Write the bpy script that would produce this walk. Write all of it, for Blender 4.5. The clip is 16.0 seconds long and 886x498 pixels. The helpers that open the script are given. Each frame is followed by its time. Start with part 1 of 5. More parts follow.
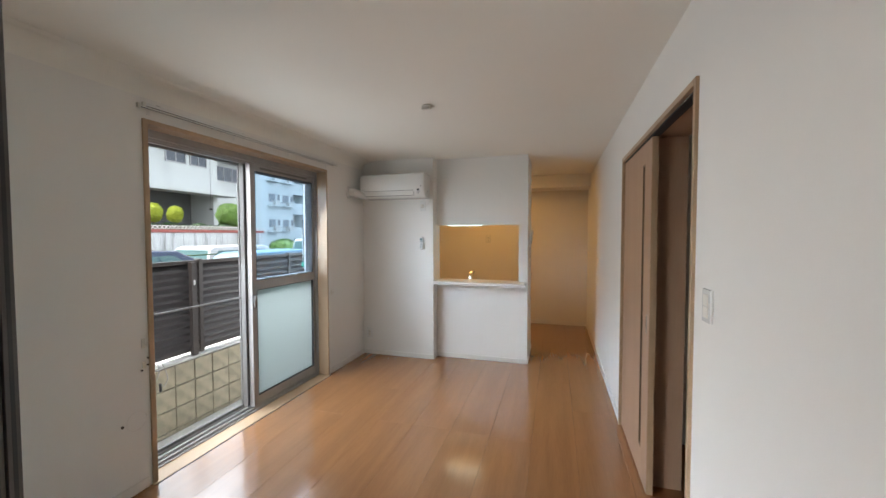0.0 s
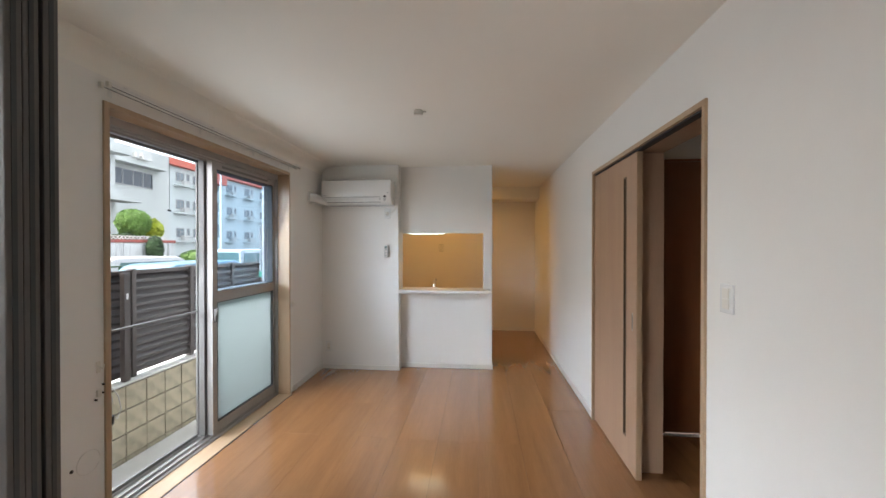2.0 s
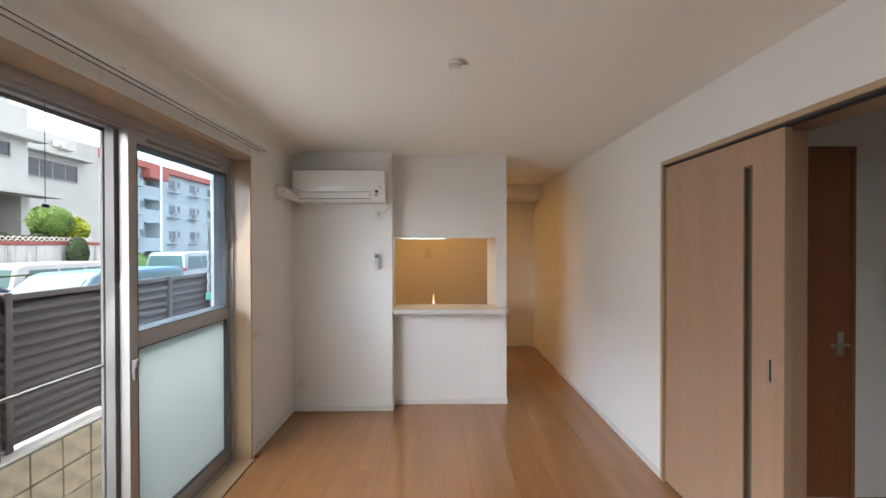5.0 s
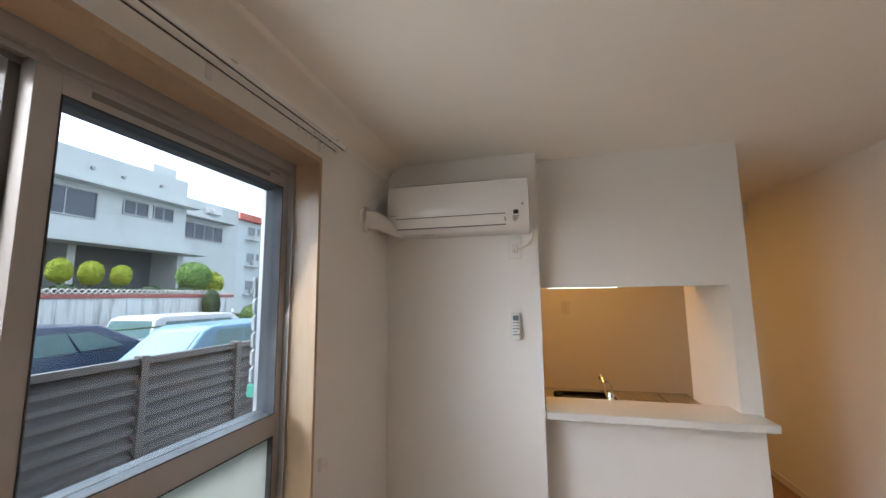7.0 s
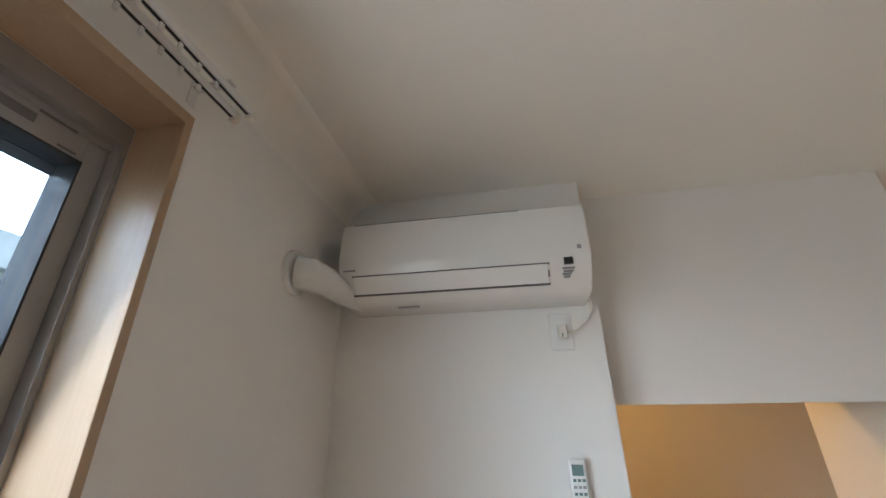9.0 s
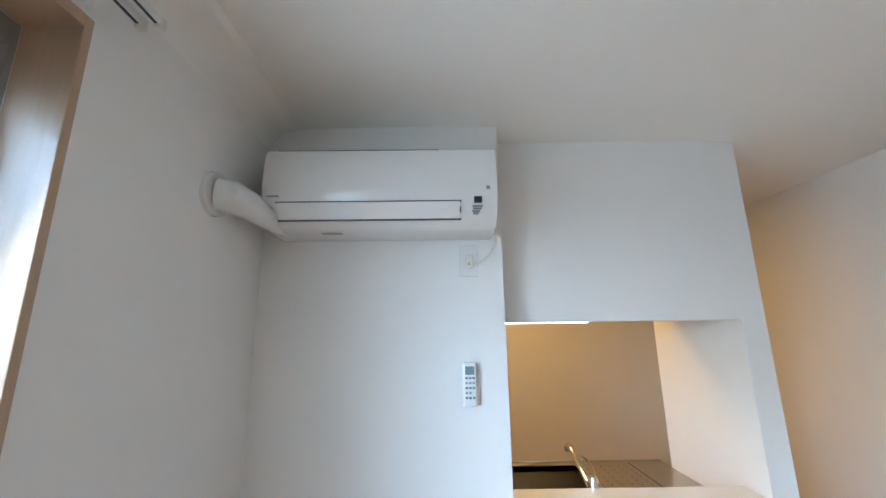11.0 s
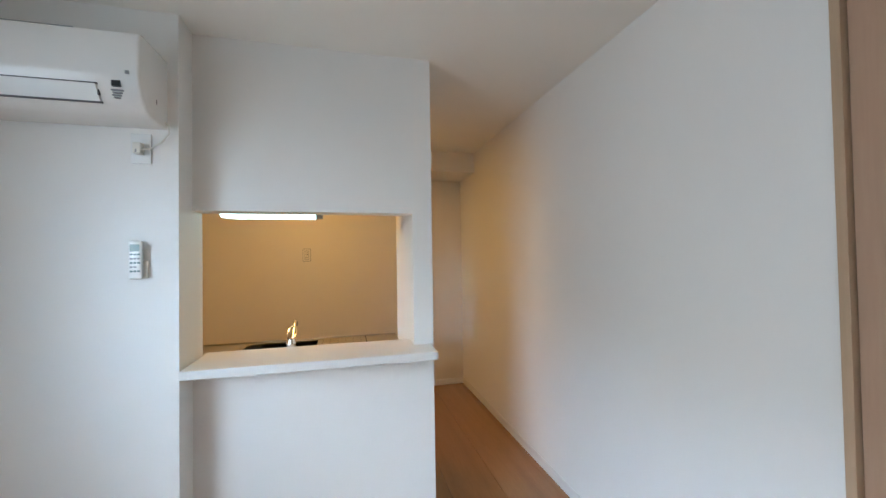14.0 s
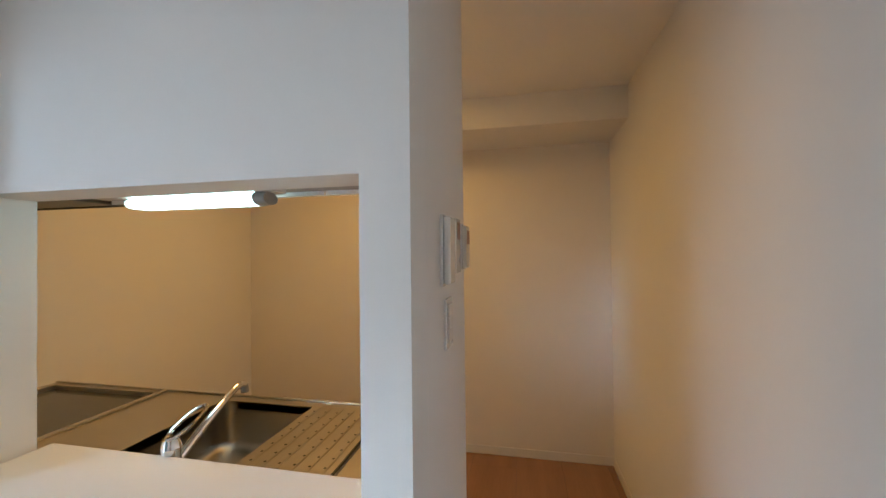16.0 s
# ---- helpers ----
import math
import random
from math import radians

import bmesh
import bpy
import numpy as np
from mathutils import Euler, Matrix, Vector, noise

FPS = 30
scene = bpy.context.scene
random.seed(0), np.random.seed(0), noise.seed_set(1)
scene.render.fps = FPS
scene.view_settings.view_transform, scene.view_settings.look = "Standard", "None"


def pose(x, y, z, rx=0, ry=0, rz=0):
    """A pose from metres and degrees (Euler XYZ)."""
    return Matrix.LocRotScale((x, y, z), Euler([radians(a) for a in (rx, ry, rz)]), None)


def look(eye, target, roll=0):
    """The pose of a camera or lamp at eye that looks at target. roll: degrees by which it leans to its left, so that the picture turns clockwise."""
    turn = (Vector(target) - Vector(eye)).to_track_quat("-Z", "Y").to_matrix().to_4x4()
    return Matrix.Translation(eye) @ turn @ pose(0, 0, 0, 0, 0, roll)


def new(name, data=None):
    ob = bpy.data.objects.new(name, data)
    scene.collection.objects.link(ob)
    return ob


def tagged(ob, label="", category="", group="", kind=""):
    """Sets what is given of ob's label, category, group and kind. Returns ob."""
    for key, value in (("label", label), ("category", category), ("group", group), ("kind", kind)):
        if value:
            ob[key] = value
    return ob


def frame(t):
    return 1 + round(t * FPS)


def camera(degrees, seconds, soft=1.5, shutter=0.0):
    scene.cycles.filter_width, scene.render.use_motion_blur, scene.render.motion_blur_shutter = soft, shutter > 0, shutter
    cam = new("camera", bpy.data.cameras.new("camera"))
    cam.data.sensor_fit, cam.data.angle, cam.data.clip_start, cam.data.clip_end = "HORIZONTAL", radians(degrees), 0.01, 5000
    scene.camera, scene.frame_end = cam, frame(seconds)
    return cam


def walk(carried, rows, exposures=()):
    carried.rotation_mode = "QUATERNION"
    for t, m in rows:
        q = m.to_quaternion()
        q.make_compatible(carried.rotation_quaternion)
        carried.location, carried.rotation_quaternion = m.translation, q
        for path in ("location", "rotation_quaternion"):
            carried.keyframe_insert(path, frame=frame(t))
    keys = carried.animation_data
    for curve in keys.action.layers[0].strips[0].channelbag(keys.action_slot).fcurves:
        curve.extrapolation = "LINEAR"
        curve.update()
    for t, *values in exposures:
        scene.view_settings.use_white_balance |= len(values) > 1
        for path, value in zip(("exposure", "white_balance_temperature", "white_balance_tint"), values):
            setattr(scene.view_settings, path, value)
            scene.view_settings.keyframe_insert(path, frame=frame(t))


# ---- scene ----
cam = camera(98.9, 16.0)
PATH = [
    (0, (2.307, 0.025, 1.492), (1.74, 1.942, 1.417), -0.1),
    (0.5, (2.316, 0.019, 1.502), (1.769, 1.943, 1.51), -0.0),
    (1, (2.274, 0.016, 1.496), (1.758, 1.948, 1.534), -0.0),
    (1.5, (2.087, -0.005, 1.464), (1.659, 1.948, 1.5), 0.0),
    (2, (1.853, -0.049, 1.45), (1.665, 1.942, 1.436), 0.0),
    (2.5, (1.656, -0.129, 1.46), (1.547, 1.866, 1.377), 0.1),
    (3, (1.499, -0.048, 1.465), (1.511, 1.948, 1.335), 0.0),
    (3.5, (1.416, 0.044, 1.472), (1.502, 2.038, 1.342), 0.0),
    (6, (1.225, 1.466, 1.546), (1.024, 3.453, 1.649), 0.0),
    (6.5, (1.043, 1.785, 1.546), (0.619, 3.733, 1.697), -0.4),
    (7, (0.91, 2.079, 1.567), (0.431, 4.005, 1.811), -0.6),
    (7.5, (0.783, 2.373, 1.612), (0.414, 4.273, 2.116), -0.2),
    (8, (0.69, 2.653, 1.599), (0.319, 4.457, 2.378), -0.6),
    (10.5, (0.608, 3.09, 1.622), (0.542, 4.975, 2.286), -0.9),
    (11, (0.682, 2.879, 1.571), (0.697, 4.832, 1.999), -0.7),
    (11.5, (0.933, 2.628, 1.438), (0.927, 4.605, 1.738), -0.3),
    (12, (1.04, 2.474, 1.392), (1.224, 4.462, 1.519), -0.2),
    (12.5, (1.089, 2.375, 1.391), (1.743, 4.265, 1.416), -0.6),
    (13, (1.189, 2.326, 1.376), (1.993, 4.157, 1.384), -0.5),
    (13.5, (1.398, 2.374, 1.442), (2.135, 4.233, 1.416), -0.6),
    (14, (1.583, 2.544, 1.386), (2.075, 4.482, 1.425), -0.9),
    (14.5, (1.781, 2.867, 1.435), (2.196, 4.824, 1.452), -0.9),
    (15, (1.991, 3.141, 1.452), (2.208, 5.129, 1.459), -0.9),
    (15.5, (2.1, 3.427, 1.438), (2.001, 5.424, 1.454), -0.8),
    (16, (2.205, 3.780, 1.455), (1.800, 5.748, 1.478), -0.6),
]
# seconds, stops, kelvin, tint
EXPO = [(0.0, 1.70, 6450, 9), (3.5, 1.70, 6500, 11), (7.0, 1.45, 7000, 14), (8.0, 1.3, 6900, 11), (10.5, 2.2, 5600, 6), (11.5, 2.02, 5350, 3), (12.5, 1.95, 5550, 4), (14.5, 1.95, 5700, 5), (16.0, 1.85, 5600, 6)]
walk(cam, [(t, look(eye, target, roll)) for t, eye, target, roll in PATH], EXPO)

# ---- world, sun, large lights ----
SUN_EL, SUN_AZ = 60.0, 244.0            # degrees; azimuth of the sun in the plan, from +x towards +y
world = bpy.data.worlds.new("sky")
scene.world = world
world.use_nodes = True
wn, wl = world.node_tree.nodes, world.node_tree.links
sky = wn.new("ShaderNodeTexSky")
sky.sky_type, sky.sun_disc = "NISHITA", False
sky.sun_elevation, sky.sun_rotation = radians(SUN_EL), radians(90 - SUN_AZ)
sky.air_density, sky.dust_density, sky.ozone_density = 1.0, 2.5, 1.0
cloud = wn.new("ShaderNodeTexNoise")
cloud.inputs["Scale"].default_value, cloud.inputs["Detail"].default_value = 2.2, 6.0
ramp = wn.new("ShaderNodeValToRGB")
ramp.color_ramp.elements[0].position, ramp.color_ramp.elements[1].position = 0.35, 0.65
ramp.color_ramp.elements[0].color, ramp.color_ramp.elements[1].color = (0.25, 0.25, 0.25, 1), (0.9, 0.9, 0.9, 1)
tc = wn.new("ShaderNodeTexCoord")
mixc = wn.new("ShaderNodeMixRGB")
mixc.inputs[2].default_value = (11.5, 11.9, 12.4, 1)
wl.new(tc.outputs["Generated"], cloud.inputs["Vector"])
wl.new(cloud.outputs["Fac"], ramp.inputs["Fac"])
wl.new(ramp.outputs["Color"], mixc.inputs[0])
wl.new(sky.outputs["Color"], mixc.inputs[1])
wl.new(mixc.outputs["Color"], wn["Background"].inputs["Color"])
glow_dot, glow_map = wn.new("ShaderNodeVectorMath"), wn.new("ShaderNodeMapRange")
glow_dot.operation = "DOT_PRODUCT"
glow_dot.inputs[1].default_value = (-0.92, -0.32, 0.20)     # sky brightened around this low direction, to light the room through the window
glow_map.inputs["From Min"].default_value, glow_map.inputs["From Max"].default_value = 0.45, 1.0
glow_map.inputs["To Min"].default_value, glow_map.inputs["To Max"].default_value = 0.12, 0.78
wl.new(tc.outputs["Generated"], glow_dot.inputs[0])
wl.new(glow_dot.outputs["Value"], glow_map.inputs["Value"])
wl.new(glow_map.outputs["Result"], wn["Background"].inputs["Strength"])

sun = new("sun", bpy.data.lights.new("sun", "SUN"))
sun.data.energy, sun.data.angle, sun.data.color = 2.6, radians(0.6), (1.0, 0.95, 0.88)
sun_from = Vector((math.cos(radians(SUN_EL)) * math.cos(radians(SUN_AZ)), math.cos(radians(SUN_EL)) * math.sin(radians(SUN_AZ)), math.sin(radians(SUN_EL))))
sun.matrix_world = look(sun_from * 40, (0, 0, 0))



def area(name, place, target, w, h, power, color):
    lamp = new(name, bpy.data.lights.new(name, "AREA"))
    lamp.data.shape, lamp.data.size, lamp.data.size_y = "RECTANGLE", w, h
    lamp.data.energy, lamp.data.color = power, color
    lamp.matrix_world = look(place, target)
    return lamp


# fill daylight from a window assumed, unseen, in the room behind the start of the walk
area("back_window_daylight", (0.03, -1.35, 1.15), (2.0, -1.35, 1.15), 1.7, 1.9, 1.05, (0.92, 0.95, 1.0))
# added fill lamp before the wall behind the start, which has no window
area("south_window_daylight", (1.5, -2.97, 1.15), (1.5, 2.0, 1.15), 1.7, 1.9, 0.12, (0.92, 0.95, 1.0))
# sky light entering the tall sliding window
area("window_daylight", (-0.275, 2.60, 1.09), (2.0, 2.60, 0.25), 1.74, 1.98, 9.0, (0.86, 0.935, 1.0))
# tube of the kitchen lamp
area("kitchen_tube_light", (1.17, 4.86, 1.597), (1.17, 4.90, 0.8), 0.46, 0.05, 0.28, (1.0, 0.54, 0.15))
# ceiling lamp of the kitchen, out of view behind the kitchen wall
area("kitchen_ceiling_light", (1.25, 5.55, 2.36), (1.25, 5.55, 0), 0.35, 0.35, 3.6, (1.0, 0.50, 0.11))

# weak warm lamp added to brighten the hall, where no source is seen
area("hall_daylight", (4.9, 1.2, 2.3), (3.6, 2.4, 0.6), 0.5, 0.5, 0.13, (1.0, 0.60, 0.34))

# ---- materials ----
MATS = {}


def nodes_of(name):
    m = bpy.data.materials.new(name)
    m.use_nodes = True
    MATS[name] = m
    n, l = m.node_tree.nodes, m.node_tree.links
    return m, n, l, n["Principled BSDF"]


def mapped(n, l, scale=(1, 1, 1), kind="Object"):
    t, mp = n.new("ShaderNodeTexCoord"), n.new("ShaderNodeMapping")
    mp.inputs["Scale"].default_value = scale
    l.new(t.outputs[kind], mp.inputs["Vector"])
    return mp.outputs["Vector"]


def noise_tex(n, l, vec, scale, detail=4.0, rough=0.55, dist=0.0):
    t = n.new("ShaderNodeTexNoise")
    t.inputs["Scale"].default_value, t.inputs["Detail"].default_value = scale, detail
    t.inputs["Roughness"].default_value, t.inputs["Distortion"].default_value = rough, dist
    l.new(vec, t.inputs["Vector"])
    return t.outputs["Fac"]


def ramped(n, l, fac, stops):
    r = n.new("ShaderNodeValToRGB")
    e = r.color_ramp.elements
    while len(e) < len(stops):
        e.new(0.5)
    for item, (p, c) in zip(e, stops):
        item.position, item.color = p, (*c, 1)
    l.new(fac, r.inputs["Fac"])
    return r.outputs["Color"]


def mix(n, l, fac, a, b, mode="MIX"):
    m = n.new("ShaderNodeMixRGB")
    m.blend_type = mode
    for sock, v in zip(m.inputs, (fac, a, b)):
        if isinstance(v, (int, float)):
            sock.default_value = v
        elif isinstance(v, tuple):
            sock.default_value = (*v, 1)
        else:
            l.new(v, sock)
    return m.outputs["Color"]


def bump(n, l, p, height, strength, distance=0.002):
    b = n.new("ShaderNodeBump")
    b.inputs["Strength"].default_value, b.inputs["Distance"].default_value = strength, distance
    l.new(height, b.inputs["Height"])
    l.new(b.outputs["Normal"], p.inputs["Normal"])


def surface(name, color, rough=0.5, metal=0.0, vary=0.08, scale=3.0, grain=60.0, relief=0.1, depth=0.001, stretch=(1, 1, 1), coat=0.0, spec=0.5):
    """A surface with a slow and a fine variation of colour, gloss and relief."""
    m, n, l, p = nodes_of(name)
    v = mapped(n, l, stretch)
    slow, fine = noise_tex(n, l, v, scale), noise_tex(n, l, v, grain, 3.0)
    dark, light = tuple(c * (1 - vary) for c in color), tuple(min(1, c * (1 + vary)) for c in color)
    base = ramped(n, l, slow, [(0.3, dark), (0.7, light)])
    base = mix(n, l, 0.25, base, ramped(n, l, fine, [(0.3, dark), (0.7, light)]))
    l.new(base, p.inputs["Base Color"])
    r = n.new("ShaderNodeMapRange")
    r.inputs["To Min"].default_value, r.inputs["To Max"].default_value = max(0.02, rough - 0.06), min(1, rough + 0.06)
    l.new(slow, r.inputs["Value"])
    l.new(r.outputs["Result"], p.inputs["Roughness"])
    p.inputs["Metallic"].default_value, p.inputs["Coat Weight"].default_value = metal, coat
    p.inputs["Specular IOR Level"].default_value = spec
    if relief:
        bump(n, l, p, fine, relief, depth)
    return m


def wood(name, dark, light, axis=2, rough=0.35, scale=1.0, island=0.0, coat=0.0, relief=0.05):
    """Grain that runs along the axis; object or island makes each board differ."""
    m, n, l, p = nodes_of(name)
    info = n.new("ShaderNodeObjectInfo")
    tcn, add = n.new("ShaderNodeTexCoord"), n.new("ShaderNodeVectorMath")
    add.operation = "ADD"
    sc = n.new("ShaderNodeVectorMath")
    sc.operation = "SCALE"
    sc.inputs[0].default_value = (37.0, 19.0, 53.0)
    l.new(info.outputs["Random"], sc.inputs["Scale"])
    l.new(tcn.outputs["Object"], add.inputs[0])
    l.new(sc.outputs[0], add.inputs[1])
    mp = n.new("ShaderNodeMapping")
    s = [14 * scale] * 3
    s[axis] = 0.9 * scale
    mp.inputs["Scale"].default_value = s
    l.new(add.outputs[0], mp.inputs["Vector"])
    slow = noise_tex(n, l, mp.outputs["Vector"], 0.7, 3.0, 0.5, 0.6)
    fine = noise_tex(n, l, mp.outputs["Vector"], 9.0, 4.0, 0.6, 0.3)
    base = ramped(n, l, slow, [(0.25, dark), (0.75, light)])
    base = mix(n, l, 0.35, base, ramped(n, l, fine, [(0.3, dark), (0.7, light)]))
    if island:
        tone = ramped(n, l, info.outputs["Random"], [(0.0, (1 - island,) * 3), (1.0, (1 + island * 0.3,) * 3)])
        base = mix(n, l, 1.0, base, tone, "MULTIPLY")
    l.new(base, p.inputs["Base Color"])
    p.inputs["Roughness"].default_value, p.inputs["Coat Weight"].default_value = rough, coat
    p.inputs["Coat Roughness"].default_value = 0.11
    bump(n, l, p, fine, relief, 0.0006)
    return m


def glass(name, tint, gloss=0.02, mirror=0.025):
    m = bpy.data.materials.new(name)
    m.use_nodes = True
    n, l = m.node_tree.nodes, m.node_tree.links
    n.remove(n["Principled BSDF"])
    t, g, f, x = n.new("ShaderNodeBsdfTransparent"), n.new("ShaderNodeBsdfGlossy"), n.new("ShaderNodeLayerWeight"), n.new("ShaderNodeMixShader")
    t.inputs["Color"].default_value = (*tint, 1)
    g.inputs["Roughness"].default_value = gloss
    p, s = n.new("ShaderNodeMath"), n.new("ShaderNodeMath")
    p.operation, s.operation = "POWER", "MULTIPLY_ADD"
    p.inputs[1].default_value, s.inputs[1].default_value, s.inputs[2].default_value = 4.0, 0.5, mirror
    l.new(f.outputs["Facing"], p.inputs[0])
    l.new(p.outputs[0], s.inputs[0])
    l.new(s.outputs[0], x.inputs[0])
    l.new(t.outputs[0], x.inputs[1])
    l.new(g.outputs[0], x.inputs[2])
    l.new(x.outputs[0], n["Material Output"].inputs["Surface"])
    return m


def frosted(name, color, through_share, milk=0.0, milk_color=(0.8, 0.8, 0.8)):
    m = bpy.data.materials.new(name)
    m.use_nodes = True
    n, l = m.node_tree.nodes, m.node_tree.links
    n.remove(n["Principled BSDF"])
    t, g, x = n.new("ShaderNodeBsdfTranslucent"), n.new("ShaderNodeBsdfRefraction"), n.new("ShaderNodeMixShader")
    t.inputs["Color"].default_value = (*color, 1)
    g.inputs["Color"].default_value = (*color, 1)
    g.inputs["Roughness"].default_value, g.inputs["IOR"].default_value = 0.55, 1.05
    x.inputs[0].default_value = through_share
    l.new(t.outputs[0], x.inputs[1])
    l.new(g.outputs[0], x.inputs[2])
    d, y = n.new("ShaderNodeBsdfDiffuse"), n.new("ShaderNodeMixShader")
    d.inputs["Color"].default_value, y.inputs[0].default_value = (*milk_color, 1), milk
    l.new(x.outputs[0], y.inputs[1])
    l.new(d.outputs[0], y.inputs[2])
    l.new(y.outputs[0], n["Material Output"].inputs["Surface"])
    return m


def glowing(name, color, strength):
    m, n, l, p = nodes_of(name)
    p.inputs["Base Color"].default_value = (0.8, 0.8, 0.78, 1)
    p.inputs["Emission Color"].default_value = (*color, 1)
    p.inputs["Emission Strength"].default_value = strength
    return m


def stained(name, color, stain, scale, rough=0.85, low=0.5, high=0.7, stretch=(1, 1, 1), relief=0.3):
    m, n, l, p = nodes_of(name)
    v = mapped(n, l, stretch)
    slow, fine = noise_tex(n, l, v, scale, 6.0, 0.6), noise_tex(n, l, mapped(n, l), 45.0, 4.0)
    mask = ramped(n, l, slow, [(low, (0, 0, 0)), (high, (1, 1, 1))])
    base = mix(n, l, mask, color, stain)
    base = mix(n, l, 0.25, base, ramped(n, l, fine, [(0.3, tuple(c * 0.7 for c in color)), (0.7, color)]))
    l.new(base, p.inputs["Base Color"])
    p.inputs["Roughness"].default_value = rough
    bump(n, l, p, fine, relief, 0.003)
    return m


WALL = surface("white_wallpaper", (0.80, 0.785, 0.75), 0.72, vary=0.02, scale=1.2, grain=260, relief=0.22, depth=0.0012)
CEIL = surface("ceiling_paper", (0.86, 0.84, 0.78), 0.8, vary=0.015, scale=1.0, grain=220, relief=0.15, depth=0.001)
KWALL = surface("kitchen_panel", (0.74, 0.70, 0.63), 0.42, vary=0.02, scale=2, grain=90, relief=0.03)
PLINTH = surface("baseboard_vinyl", (0.72, 0.70, 0.66), 0.45, vary=0.03, relief=0.03)
FLOORW = wood("floor_boards", (0.250, 0.112, 0.043), (0.335, 0.158, 0.064), axis=1, rough=0.22, island=0.05, coat=0.7, relief=0.02)
SUBFLOOR = surface("floor_joint", (0.16, 0.08, 0.04), 0.7, relief=0.0)
TRIMW = wood("trim_wood", (0.40, 0.275, 0.17), (0.50, 0.355, 0.23), axis=2, rough=0.4)
TRIMY = wood("trim_wood_level", (0.42, 0.29, 0.175), (0.52, 0.37, 0.235), axis=1, rough=0.4)
DOORW = wood("door_wood", (0.375, 0.235, 0.155), (0.45, 0.30, 0.20), axis=2, rough=0.38, scale=0.8)
DARKW = wood("brown_door_wood", (0.19, 0.070, 0.026), (0.26, 0.098, 0.036), axis=2, rough=0.4, scale=0.8)
ALU = surface("anodised_aluminium", (0.41, 0.395, 0.385), 0.42, metal=0.55, vary=0.05, scale=4, grain=200, relief=0.04)
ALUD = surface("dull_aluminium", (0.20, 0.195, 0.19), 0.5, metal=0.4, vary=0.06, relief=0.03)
ALUG = surface("grey_grip_aluminium", (0.17, 0.17, 0.17), 0.5, metal=0.4, vary=0.05, relief=0.03)
SLOTF = surface("brown_slot_frame", (0.15, 0.10, 0.065), 0.4, vary=0.06, relief=0.0)
SMOKE = surface("smoky_slot_glass", (0.10, 0.085, 0.07), 0.25, vary=0.08, relief=0.0)
PFRAME = surface("dark_partition_frame", (0.085, 0.08, 0.075), 0.42, metal=0.3, vary=0.08, relief=0.03)
RUBBER = surface("dark_gasket", (0.03, 0.032, 0.035), 0.6, vary=0.1, relief=0.03)
STEEL = surface("brushed_steel", (0.50, 0.47, 0.42), 0.30, metal=1.0, vary=0.03, scale=2, grain=240, relief=0.008)
CHROME = surface("chrome", (0.82, 0.82, 0.82), 0.08, metal=1.0, vary=0.02, relief=0.0)
WPLAST = surface("white_plastic", (0.80, 0.80, 0.78), 0.24, vary=0.015, relief=0.01, coat=0.5)
DGAP = surface("dark_grey_gap", (0.10, 0.10, 0.105), 0.5, vary=0.05, relief=0.0)
CPLAST = surface("cream_plastic", (0.72, 0.69, 0.62), 0.35, vary=0.02, relief=0.02)
GPLAST = surface("grey_plastic", (0.30, 0.31, 0.32), 0.4, vary=0.04, relief=0.02)
BLACK = surface("black_plastic", (0.015, 0.015, 0.017), 0.3, vary=0.1, relief=0.0)
LCD = surface("grey_green_display", (0.16, 0.24, 0.24), 0.2, vary=0.04, relief=0.0)
LEDGEW = surface("white_ledge_board", (0.72, 0.71, 0.68), 0.3, vary=0.015, relief=0.02, coat=0.2)
HOB = surface("black_hob", (0.02, 0.018, 0.018), 0.25, vary=0.1, relief=0.0, coat=0.4)
PANE = glass("clear_glass", (0.90, 0.955, 1.0))
FROST = frosted("frosted_glass", (0.40, 0.43, 0.42), 0.62)
FROSTP = frosted("frosted_partition_sheet", (0.62, 0.80, 0.82), 0.2, 0.30, (0.46, 0.62, 0.64))
TUBE = glowing("lamp_cover", (0.70, 1.0, 0.93), 1.25)
MESHM = glass("insect_mesh", (0.92, 0.925, 0.93), 0.6, 0.008)
FENCE = surface("brown_fence_aluminium", (0.026, 0.021, 0.021), 0.42, metal=0.0, vary=0.06, relief=0.0)
FENCEP = surface("brown_fence_post", (0.042, 0.032, 0.028), 0.4, metal=0.2, vary=0.1, relief=0.04)
BLOCKM = stained("cream_split_block", (0.37, 0.325, 0.235), (0.15, 0.13, 0.09), 9.0, low=0.45, high=0.75, relief=0.8)
MORTAR = stained("mortar", (0.085, 0.08, 0.07), (0.05, 0.045, 0.04), 6.0)
CONC = stained("pale_concrete", (0.60, 0.59, 0.56), (0.44, 0.43, 0.40), 3.0)
RETAIN = stained("stained_retaining_concrete", (0.55, 0.56, 0.55), (0.16, 0.16, 0.15), 1.6, low=0.50, high=0.68, stretch=(3, 3, 0.35))
ASPHALT = stained("asphalt", (0.060, 0.060, 0.062), (0.10, 0.10, 0.10), 1.2, relief=0.6)
SOIL = stained("soil", (0.12, 0.10, 0.06), (0.06, 0.08, 0.03), 1.2)
COPING = stained("red_coping", (0.30, 0.085, 0.07), (0.17, 0.065, 0.055), 5.0, rough=0.7)
LATTICE = surface("white_lattice_iron", (0.50, 0.50, 0.48), 0.5, vary=0.05, relief=0.0)
BLDA = stained("grey_white_render", (0.48, 0.50, 0.485), (0.38, 0.40, 0.385), 0.7, rough=0.9, stretch=(1, 1, 0.4))
BLDB = stained("pale_apartment_paint", (0.50, 0.545, 0.54), (0.42, 0.46, 0.465), 0.5, rough=0.9)
